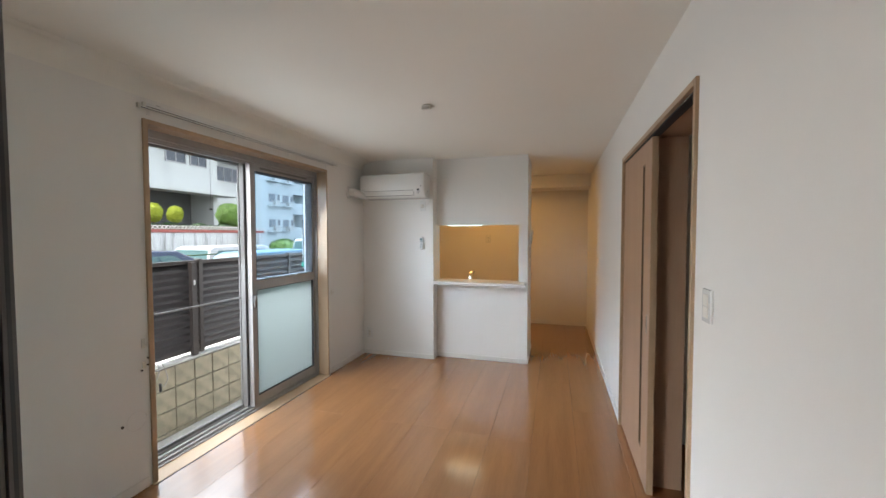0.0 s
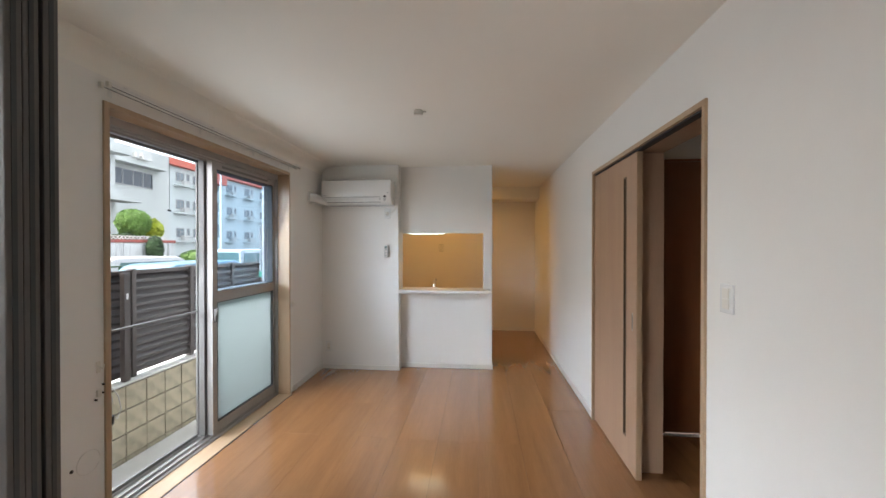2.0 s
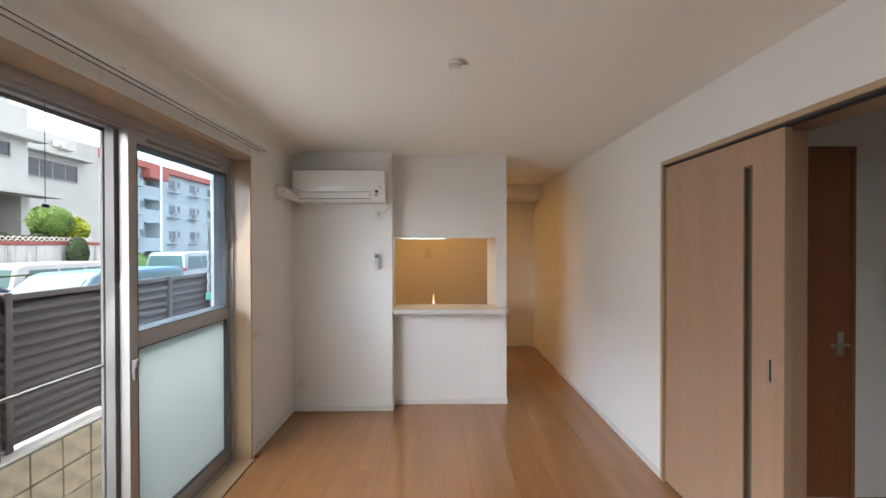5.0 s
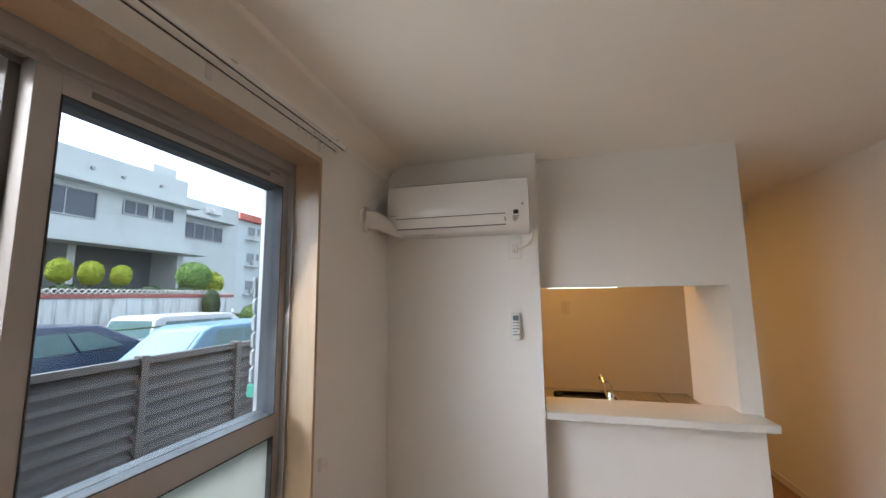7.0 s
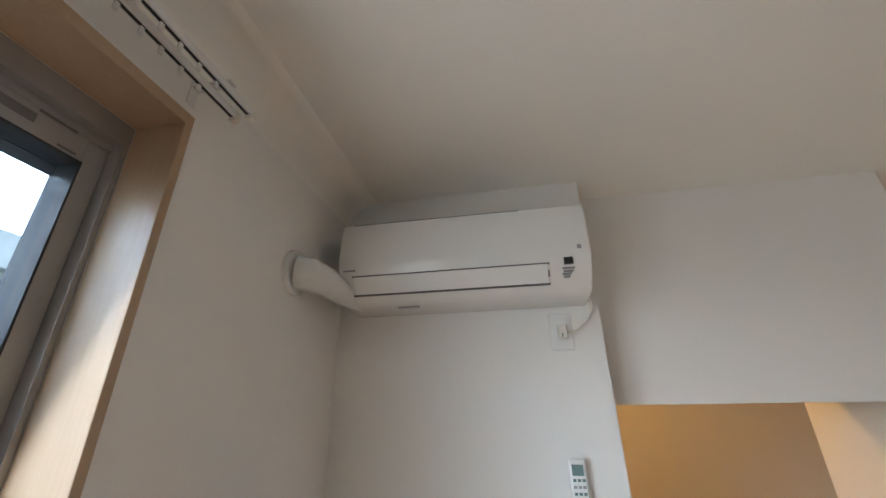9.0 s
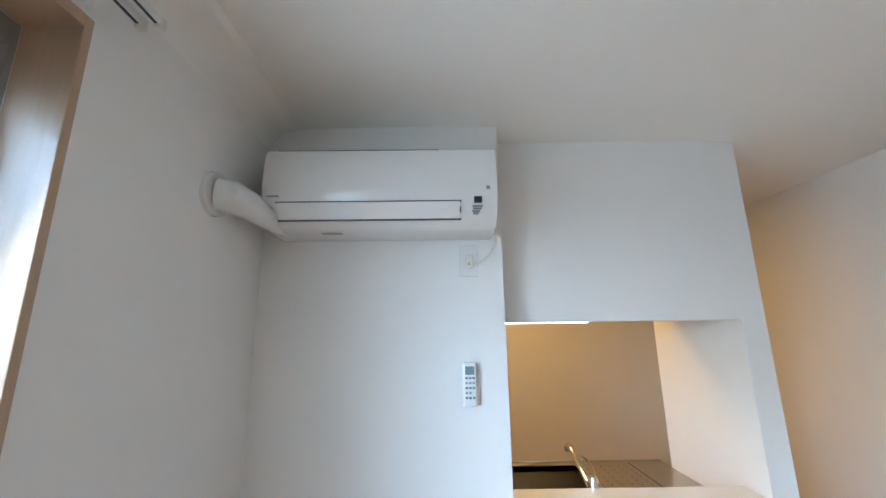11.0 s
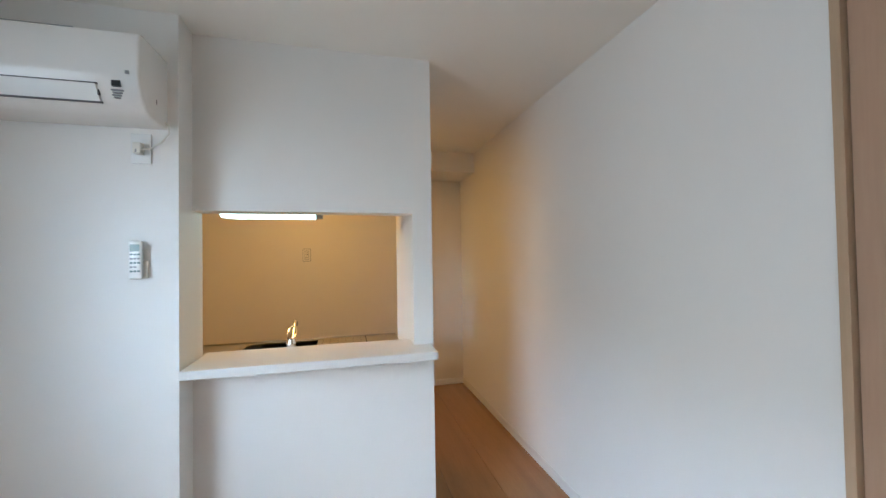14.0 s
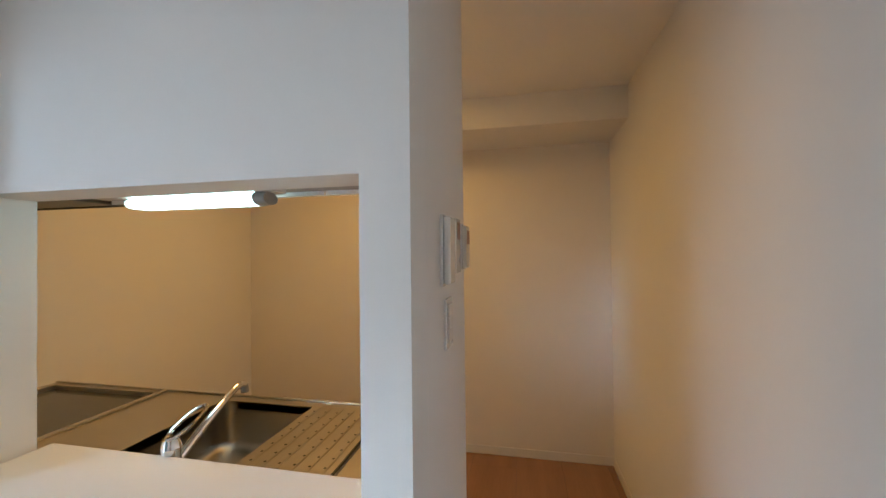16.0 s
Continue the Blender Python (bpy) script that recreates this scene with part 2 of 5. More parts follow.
ROOFRED = stained("red_roof_paint", (0.50, 0.11, 0.07), (0.38, 0.10, 0.07), 1.0, rough=0.6)
# dark grey with the shade under the canopy put into the colour
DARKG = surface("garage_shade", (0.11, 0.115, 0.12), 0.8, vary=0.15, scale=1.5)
WINDG = surface("far_window_glass", (0.045, 0.055, 0.07), 0.12, vary=0.25, scale=0.8, relief=0.0)
FLATG = surface("pale_flat_window_glass", (0.16, 0.19, 0.21), 0.2, vary=0.25, scale=0.8, relief=0.0)
WINF = surface("far_window_frame", (0.28, 0.28, 0.28), 0.4, metal=0.5, relief=0.0)
LEAFY = surface("yellow_green_leaves", (0.29, 0.34, 0.022), 0.6, vary=0.45, scale=9, relief=0.0)
LEAFG = surface("green_leaves", (0.12, 0.22, 0.04), 0.55, vary=0.5, scale=7, relief=0.0)
LEAFD = surface("dark_green_leaves", (0.030, 0.065, 0.018), 0.55, vary=0.5, scale=7, relief=0.0)
BARK = surface("bark", (0.10, 0.07, 0.045), 0.9, vary=0.3, relief=0.4)
CARBLUE = surface("navy_car_paint", (0.010, 0.024, 0.062), 0.25, vary=0.03, relief=0.0, coat=0.5)
WEATH = surface("weathered_white_metal", (0.40, 0.42, 0.41), 0.5, vary=0.08, relief=0.02)
CARWHITE = surface("white_car_paint", (0.40, 0.41, 0.41), 0.35, vary=0.02, relief=0.0, coat=0.1)
CARSKY = surface("pale_blue_car_paint", (0.07, 0.16, 0.23), 0.35, vary=0.03, relief=0.0, coat=0.1)
CARGL = surface("car_glass", (0.08, 0.14, 0.14), 0.16, vary=0.1, relief=0.0, spec=0.25)
TYRE = surface("tyre", (0.02, 0.02, 0.02), 0.8, vary=0.1, relief=0.1)
REDL = surface("red_lamp_glass", (0.42, 0.02, 0.02), 0.15, vary=0.1, relief=0.0)
GREENL = surface("green_plastic", (0.03, 0.30, 0.20), 0.35, vary=0.1, relief=0.0)
GRIME = surface("wall_hole_dark", (0.05, 0.04, 0.03), 0.9, relief=0.0)

# ---- mesh helpers ----


def box(bm, x0, x1, y0, y1, z0, z1, bevel=0.0):
    r = bmesh.ops.create_cube(bm, size=1)
    bmesh.ops.scale(bm, vec=(x1 - x0, y1 - y0, z1 - z0), verts=r["verts"])
    bmesh.ops.translate(bm, vec=((x0 + x1) / 2, (y0 + y1) / 2, (z0 + z1) / 2), verts=r["verts"])
    if bevel:
        edges = list({e for v in r["verts"] for e in v.link_edges})
        bmesh.ops.bevel(bm, geom=edges, offset=bevel, segments=2, affect="EDGES", profile=0.5)
    return bm


def boxes(*specs, bevel=0.0):
    bm = bmesh.new()
    for s in specs:
        box(bm, *s, bevel=bevel)
    return bm


def holed(bm, axis, lo, hi, outer, inner):
    """One slab with a rectangular hole; outer and inner are ranges on the two other axes in order."""
    def at(u, v, w):
        q = [u, v]
        q.insert(axis, w)
        return bm.verts.new(q)
    rings = []
    for w in (lo, hi):
        for a0, a1, b0, b1 in (outer, inner):
            rings.append([at(u, v, w) for u, v in ((a0, b0), (a1, b0), (a1, b1), (a0, b1))])
    ol, il, oh, ih = rings
    for k in range(4):
        m = (k + 1) % 4
        bm.faces.new((ol[k], ol[m], il[m], il[k]))
        bm.faces.new((oh[k], oh[m], ih[m], ih[k]))
        bm.faces.new((ol[k], ol[m], oh[m], oh[k]))
        bm.faces.new((il[k], il[m], ih[m], ih[k]))
    bmesh.ops.recalc_face_normals(bm, faces=bm.faces)
    return bm


def rod(bm, a, b, r, n=12, r2=None):
    a, b = Vector(a), Vector(b)
    q = (b - a).to_track_quat("Z", "Y").to_matrix().to_4x4()
    res = bmesh.ops.create_cone(bm, cap_ends=True, segments=n, radius1=r, radius2=r if r2 is None else r2, depth=(b - a).length)
    bmesh.ops.transform(bm, matrix=Matrix.Translation((a + b) / 2) @ q, verts=res["verts"])
    return bm


def ball(bm, c, r, sub=2, squash=(1, 1, 1)):
    res = bmesh.ops.create_icosphere(bm, subdivisions=sub, radius=r)
    bmesh.ops.scale(bm, vec=squash, verts=res["verts"])
    bmesh.ops.translate(bm, vec=c, verts=res["verts"])
    return bm


def tube(bm, pts, r, n=10):
    """A bent tube through the points."""
    pts = [Vector(p) for p in pts]
    rings, side = [], None
    for i, p in enumerate(pts):
        d = (pts[min(i + 1, len(pts) - 1)] - pts[max(i - 1, 0)]).normalized()
        if side is None:
            side = d.orthogonal().normalized()
        side = (side - d * side.dot(d)).normalized()
        up = d.cross(side)
        rr = r[i] if isinstance(r, (list, tuple)) else r
        rings.append([bm.verts.new(p + (side * math.cos(k * math.tau / n) + up * math.sin(k * math.tau / n)) * rr) for k in range(n)])
    for a, b in zip(rings, rings[1:]):
        for k in range(n):
            bm.faces.new((a[k], a[(k + 1) % n], b[(k + 1) % n], b[k]))
    bm.faces.new(rings[0][::-1])
    bm.faces.new(rings[-1])
    return bm


def extrude_profile(bm, pts, axis, lo, hi):
    """A closed profile pushed along an axis. Profile pairs are the two other axes in order."""
    def at(p, v):
        q = list(p)
        q.insert(axis, v)
        return bm.verts.new(q)
    a, b = [at(p, lo) for p in pts], [at(p, hi) for p in pts]
    bm.faces.new(a)
    bm.faces.new(b[::-1])
    for i in range(len(pts)):
        j = (i + 1) % len(pts)
        bm.faces.new((a[j], a[i], b[i], b[j]))
    bmesh.ops.recalc_face_normals(bm, faces=bm.faces)
    return bm


def place_of(ob):
    p = Vector((0, 0, 0))
    while ob:
        p += ob.location
        ob = ob.parent
    return p


def finish(name, bm, material, smooth=False):
    me = bpy.data.meshes.new(name)
    bm.to_mesh(me)
    bm.free()
    me.materials.append(material)
    if smooth:
        me.shade_smooth()
        me.set_sharp_from_angle(angle=radians(35))
    return me


def part(name, bm, material, parent, label="", smooth=False):
    """One mesh, given in world places, under a thing or a part."""
    off = place_of(parent)
    bmesh.ops.translate(bm, vec=-off, verts=bm.verts)
    ob = new(name, finish(name, bm, material, smooth))
    ob.parent = parent
    return tagged(ob, label)


def solid(name, bm, material, label="", category="", group="", kind="", smooth=False):
    ob = new(name, finish(name, bm, material, smooth))
    return tagged(ob, label, category, group, kind)


def structure(name, bm, material, label="", category=""):
    return solid(name, bm, material, label, category, "", "structure")


def thing(name, place, label, category, group="", kind=""):
    ob = new(name)
    ob.empty_display_size = 0.1
    ob.location = place
    return tagged(ob, label, category, group, kind)


# ---- the flat: walls, ceiling, floor ----
RX, CZ = 2.808, 2.40
PY = 4.305                      # face of the pier with the air conditioner
KY = 4.445                      # face of the wall with the pass-through
BY = 6.55                       # far wall of the kitchen
SY = -3.0                       # wall behind the start

structure("wall_window", boxes((-0.20, 0, SY - 0.12, -2.25, -0.45, CZ), (-0.20, 0, -2.25, -0.45, 2.15, CZ), (-0.20, 0, -0.45, 1.662, -0.45, CZ),
                               (-0.20, 0, 1.662, 3.512, 2.172, CZ), (-0.20, 0, 3.512, BY + 0.12, -0.45, CZ), (-0.20, 0, -2.25, -0.45, -0.45, 0.0), (-0.20, -0.0, 1.662, 3.512, -0.45, -0.03)),
          WALL, "white wallpapered wall with the tall sliding window", "wall")
structure("wall_east", boxes((RX, RX + 0.14, SY - 0.12, 1.640, 0, CZ), (RX, RX + 0.14, 1.640, 3.235, 2.072, CZ), (RX, RX + 0.14, 3.235, BY + 0.12, 0, CZ)),
          WALL, "white wallpapered wall with the wooden sliding door", "wall")
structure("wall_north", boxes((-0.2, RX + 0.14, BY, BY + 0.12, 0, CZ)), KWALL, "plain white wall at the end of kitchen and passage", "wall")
structure("wall_south", boxes((-0.2, RX + 0.14, SY - 0.12, SY, 0, CZ)), WALL, "plain white wall of the adjoining room", "wall")
structure("pier", boxes((0.0, 0.92, PY, KY - 0.0002, 0, CZ)), WALL, "white wallpapered pier carrying the air conditioner", "wall")
structure("wall_kitchen", holed(bmesh.new(), 1, KY, KY + 0.12, (0.0, 2.008, 0, CZ), (0.92, 1.908, 0.905, 1.607)), WALL, "white wall with the kitchen serving hatch", "wall")
structure("wall_passage", boxes((1.908, 2.008, KY + 0.1205, 5.10, 0, CZ)), WALL, "white wall end between kitchen and passage", "wall")
structure("beam", boxes((0.0, RX, 6.08, BY, 2.21, CZ)), WALL, "white boxed beam under the ceiling", "beam")
structure("ceiling", boxes((-0.2, RX + 0.14, SY - 0.12, BY + 0.12, CZ, CZ + 0.12)), CEIL, "white papered ceiling", "ceiling")
structure("ceiling_hall", boxes((RX + 0.14, 5.2, 0.3, 3.2, CZ, CZ + 0.12)), CEIL, "white papered hall ceiling", "ceiling")
bm = bmesh.new()
extrude_profile(bm, [(0.0, CZ)] + [(0.095 - 0.095 * math.cos(radians(a)), CZ - 0.105 + 0.095 * math.sin(radians(a))) for a in range(0, 91, 9)] + [(0.103, CZ - 0.009), (0.120, CZ)], 1, SY, PY)
solid("ceiling_cove", bm, CEIL, "soft white cove along the top of the window wall", "ceiling moulding", "", "structure", smooth=True)
floor = structure("floor", boxes((-0.0, RX + 0.0, SY, BY, -0.20, -0.012), (RX, 5.2, 0.3, 3.2, -0.20, -0.012)), SUBFLOOR, "glossy warm brown laminate floor", "floor")

bb = [("baseboard", (RX - 0.008, RX, SY, 1.640, 0, 0.06)), ("baseboard", (RX - 0.008, RX, 3.235, BY, 0, 0.06)),
      ("baseboard", (0, 0.008, 3.575, PY, 0, 0.06)), ("baseboard", (0, 0.008, SY, 1.640, 0, 0.06)),
      ("baseboard", (0, 0.928, PY - 0.008, PY, 0, 0.05)), ("baseboard", (0.92, 0.928, PY, KY, 0, 0.05)),
      ("baseboard", (0.928, 2.016, KY - 0.008, KY, 0, 0.05)), ("baseboard", (2.008, 2.016, KY, 5.10, 0, 0.05)), ("baseboard", (0, RX - 0.008, BY - 0.008, BY, 0, 0.06))]
for nm, b in bb:
    structure(nm, boxes(b, bevel=0.002), PLINTH, "low white vinyl baseboard", "baseboard")

# hall behind the sliding door
structure("wall_hall", boxes((RX + 0.212, 3.270, 3.04, 3.16, 0, CZ), (3.852, 5.2, 3.04, 3.16, 0, CZ), (3.270, 3.852, 3.04, 3.16, 2.12, CZ), (5.2, 5.3, 0.2, 3.16, 0, CZ), (RX + 0.14, 5.2, 0.2, 0.3, 0, CZ)),
          WALL, "plain wall of the dim hall", "wall")
structure("wall_door_pocket", boxes((RX + 0.055, RX + 0.212, 2.505, 3.16, 0, CZ)), WALL, "wall that the sliding door runs in front of", "wall")

# ---- sliding door ----
trim = structure("door_1", boxes((RX - 0.012, RX + 0.15, 1.640, 1.664, 0, 2.072), (RX - 0.012, RX + 0.05, 3.212, 3.235, 0, 2.072), (RX - 0.012, RX + 0.05, 1.664, 3.212, 2.045, 2.072), bevel=0.0015),
                 TRIMW, "light wooden casing of the sliding door", "door frame")
structure("door_lining", boxes((RX + 0.050, RX + 0.216, 2.480, 2.505, 0, 2.045), (RX + 0.050, RX + 0.216, 1.664, 2.505, 2.045, 2.065), bevel=0.001), DOORW, "light wooden lining of the door opening", "door frame")
structure("door_track", boxes((RX + 0.006, RX + 0.050, 1.664, 3.212, 2.036, 2.0445)), RUBBER, "dark track over the sliding door", "door track")
structure("door_threshold", boxes((RX + 0.0, RX + 0.05, 1.664, 3.212, -0.010, 0.001)), FLOORW, "thin wooden threshold strip", "threshold")


def sliding_leaf():
    x0, x1, y0, y1, z0, z1 = RX + 0.008, RX + 0.042, 2.375, 3.208, 0.012, 2.030
    sa, sb, ta, tb = 2.535, 2.585, 0.20, 1.905
    t = thing("sliding_door", ((x0 + x1) / 2, (y0 + y1) / 2, 0), "light maple sliding door, half open, with a narrow glazed slot", "door")
    part("leaf", boxes((x0, x1, y0, sa, z0, z1), (x0, x1, sb, y1, z0, z1), (x0, x1, sa, sb, z0, ta), (x0, x1, sa, sb, tb, z1)), DOORW, t)
    part("slot_frame", boxes((x0 - 0.002, x0 + 0.012, sa, sa + 0.009, ta, tb), (x0 - 0.002, x0 + 0.012, sb - 0.009, sb, ta, tb), (x0 - 0.002, x0 + 0.012, sa, sb, ta, ta + 0.009), (x0 - 0.002, x0 + 0.012, sa, sb, tb - 0.009, tb)), SLOTF, t, "brown frame of the glazed slot")
    part("slot_pane", boxes((x0 + 0.014, x0 + 0.020, sa, sb, ta, tb)), SMOKE, t, "dull smoky glass strip")
    part("edge_strip", boxes((x0 + 0.001, x1 - 0.001, y0 - 0.004, y0 - 0.0005, z0, z1)), TRIMW, t, "light wooden edge")
    h = part("pull", boxes((x0 - 0.002, x0 + 0.004, 2.425, 2.445, 0.92, 1.03), bevel=0.001), STEEL, t, "small steel finger pull")
    part("recess", boxes((x0 - 0.0025, x0 - 0.0021, 2.430, 2.440, 0.928, 1.022)), BLACK, h)
    return t


sliding_leaf()


def hall_door():
    t = thing("hall_door", (3.56, 3.06, 0), "closed brown wooden hall door with a lever handle", "door")
    part("leaf", boxes((3.292, 3.830, 3.030, 3.066, 0.010, 2.100), bevel=0.0015), DARKW, t)
    part("casing", boxes((3.270, 3.290, 3.022, 3.16, 0, 2.12), (3.832, 3.852, 3.022, 3.16, 0, 2.12), (3.270, 3.852, 3.022, 3.16, 2.101, 2.12)), DARKW, t)
    h = part("handle", rod(rod(bmesh.new(), (3.762, 3.030, 0.94), (3.762, 2.975, 0.94), 0.010), (3.768, 2.978, 0.94), (3.660, 2.978, 0.94), 0.009), STEEL, t, "brushed steel lever handle", True)
    part("rose", boxes((3.742, 3.782, 3.024, 3.0295, 0.87, 1.01), bevel=0.002), STEEL, h)
    part("threshold_strip", boxes((3.27, 3.852, 2.99, 3.0215, -0.004, 0.004)), PLINTH, t, "pale threshold strip")
    return t


hall_door()

# ---- window ----
win = thing("window_1", (-0.1, 2.605, 0), "tall two-leaf aluminium sliding window with a frosted lower half, one side slid open", "window", kind="structure")
part("casing", boxes((-0.105, 0.012, 1.662, 1.690, 0, 2.172), (-0.105, 0.012, 3.494, 3.512, 0, 2.172), (-0.105, 0.012, 1.690, 3.494, 2.146, 2.172), bevel=0.0015), TRIMW, win, "light wooden window casing")
part("sill_board", boxes((-0.105, 0.028, 1.662, 3.512, -0.02, 0.004), bevel=0.001), TRIMY, win, "light wooden threshold board")
part("sill_groove", boxes((0.0285, 0.036, 1.662, 3.512, -0.011, 0.0005)), BLACK, win, "dark joint along the threshold")
part("window_frame", boxes((-0.262, -0.105, 1.690, 1.712, 0.0, 2.146), (-0.262, -0.105, 3.482, 3.494, 0.0, 2.146), (-0.262, -0.105, 1.712, 3.482, 2.100, 2.146), (-0.262, -0.105, 1.690, 3.494, -0.028, 0.012),
                           (-0.183, -0.179, 1.712, 3.482, 0.012, 0.028), (-0.131, -0.127, 1.712, 3.482, 0.012, 0.028), (-0.236, -0.232, 1.712, 3.482, 0.012, 0.028),
                           (-0.183, -0.179, 1.712, 3.482, 2.085, 2.100), (-0.131, -0.127, 1.712, 3.482, 2.085, 2.100)), ALU, win, "anodised aluminium frame with running tracks")


def sash(parent, name, xm, half, y0, y1, label, stile=None, far=0.036):
    """A leaf: two stiles, three rails, clear pane above, frosted pane below."""
    a, b = xm - half, xm + half
    s = part(name, boxes(*(() if stile else [(a, b, y0, y0 + 0.050, 0.030, 2.098)]), (a, b, y1 - far, y1, 0.030, 2.098), (a, b, y0 + 0.050, y1 - far, 2.035, 2.098),
                         (a, b, y0 + 0.050, y1 - far, 1.024, 1.106), (a, b, y0 + 0.050, y1 - far, 0.030, 0.110), bevel=0.0015), ALU, parent, label)
    g = part("pane", boxes((xm - 0.0025, xm + 0.0025, y0 + 0.050, y1 - far, 1.106, 2.035)), PANE, s, "clear glass upper pane")
    f = part("frosted_pane", boxes((xm - 0.0025, xm + 0.0025, y0 + 0.050, y1 - far, 0.110, 1.024)), FROST, s, "frosted glass lower pane")
    g.visible_shadow = f.visible_shadow = False
    if stile:
        # shade is put into this stile's colour; the leaf itself is paler aluminium
        part("meeting_stile", boxes((a, b, y0, y0 + 0.0495, 0.030, 2.098), bevel=0.0015), stile, s, "meeting stile with shade put into its darker colour")
    e = 0.004
    for z0, z1 in ((0.110, 1.024), (1.106, 2.035)):
        part("gasket", boxes((a - 0.001, b + 0.001, y0 + 0.050, y0 + 0.050 + e, z0, z1), (a - 0.001, b + 0.001, y1 - far - e, y1 - far, z0, z1),
                             (a - 0.001, b + 0.001, y0 + 0.050, y1 - far, z0, z0 + e), (a - 0.001, b + 0.001, y0 + 0.050, y1 - far, z1 - e, z1)), RUBBER, s, "dark glazing gasket")
    return s


inner = sash(win, "inner_sash", -0.155, 0.024, 2.612, 3.481, "inner leaf, slid shut over the far half")
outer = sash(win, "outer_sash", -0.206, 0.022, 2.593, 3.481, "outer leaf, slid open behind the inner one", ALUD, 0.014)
part("vent_slot", boxes((-0.1315, -0.129, 2.72, 3.36, 2.055, 2.073), bevel=0.001), ALUD, inner, "dark ventilation slot in the top rail")
part("crescent_lock", rod(boxes((-0.1315, -0.112, 2.620, 2.644, 0.88, 0.98), bevel=0.003), (-0.118, 2.634, 0.93), (-0.095, 2.618, 0.985), 0.008), ALUD, inner, "dark crescent window lock", True)
part("latch_plate", boxes((-0.1315, -0.129, 3.40, 3.43, 2.040, 2.044), (-0.1315, -0.129, 3.36, 3.42, 2.080, 2.086)), ALUD, inner, "small metal plate")
scr = thing("insect_screen", (-0.250, 2.14, 0.02), "thin dark insect screen with a middle bar", "insect screen")
part("frame", boxes((-0.256, -0.244, 1.713, 1.731, 0.03, 2.095), (-0.256, -0.244, 2.600, 2.618, 0.03, 2.095), (-0.256, -0.244, 1.731, 2.60, 2.077, 2.095),
                    (-0.256, -0.244, 1.731, 2.60, 0.013, 0.045), (-0.256, -0.244, 1.731, 2.60, 0.955, 0.967)), ALUD, scr)
mesh = part("mesh", boxes((-0.2505, -0.2500, 1.731, 2.60, 0.04, 2.08)), MESHM, scr, "fine grey insect mesh")
mesh.visible_shadow = False

# curtain rails
rail = thing("curtain_rail", (0.05, 2.6, 2.2), "double white metal curtain rail with small runners", "curtain rail")
for i, xx in enumerate((0.040, 0.080)):
    part("rail", boxes((xx - 0.008, xx + 0.008, 1.62, 3.58, 2.224, 2.240), bevel=0.002), WPLAST, rail)
    part("rail_slot", boxes((xx - 0.003, xx + 0.003, 1.63, 3.57, 2.2225, 2.2238)), BLACK, rail, "dark slot under the rail")
    for yy in (1.62, 3.58):
        part("end_cap", boxes((xx - 0.010, xx + 0.010, yy - 0.008, yy + 0.008, 2.216, 2.242), bevel=0.002), CPLAST, rail)
for xx in (0.040, 0.080):
    for yy in (3.30, 3.345, 3.385, 3.43, 3.475):
        part("runner", boxes((xx - 0.0025, xx + 0.0025, yy - 0.004, yy + 0.004, 2.206, 2.2222), bevel=0.0008), WPLAST, rail, "small white runner")
for yy in (1.70, 2.32, 2.92, 3.50):
    part("bracket", boxes((0.0, 0.094, yy - 0.010, yy + 0.010, 2.2405, 2.244), (0.0, 0.003, yy - 0.010, yy + 0.010, 2.20, 2.26)), WPLAST, rail)

# ---- things in the living room ----


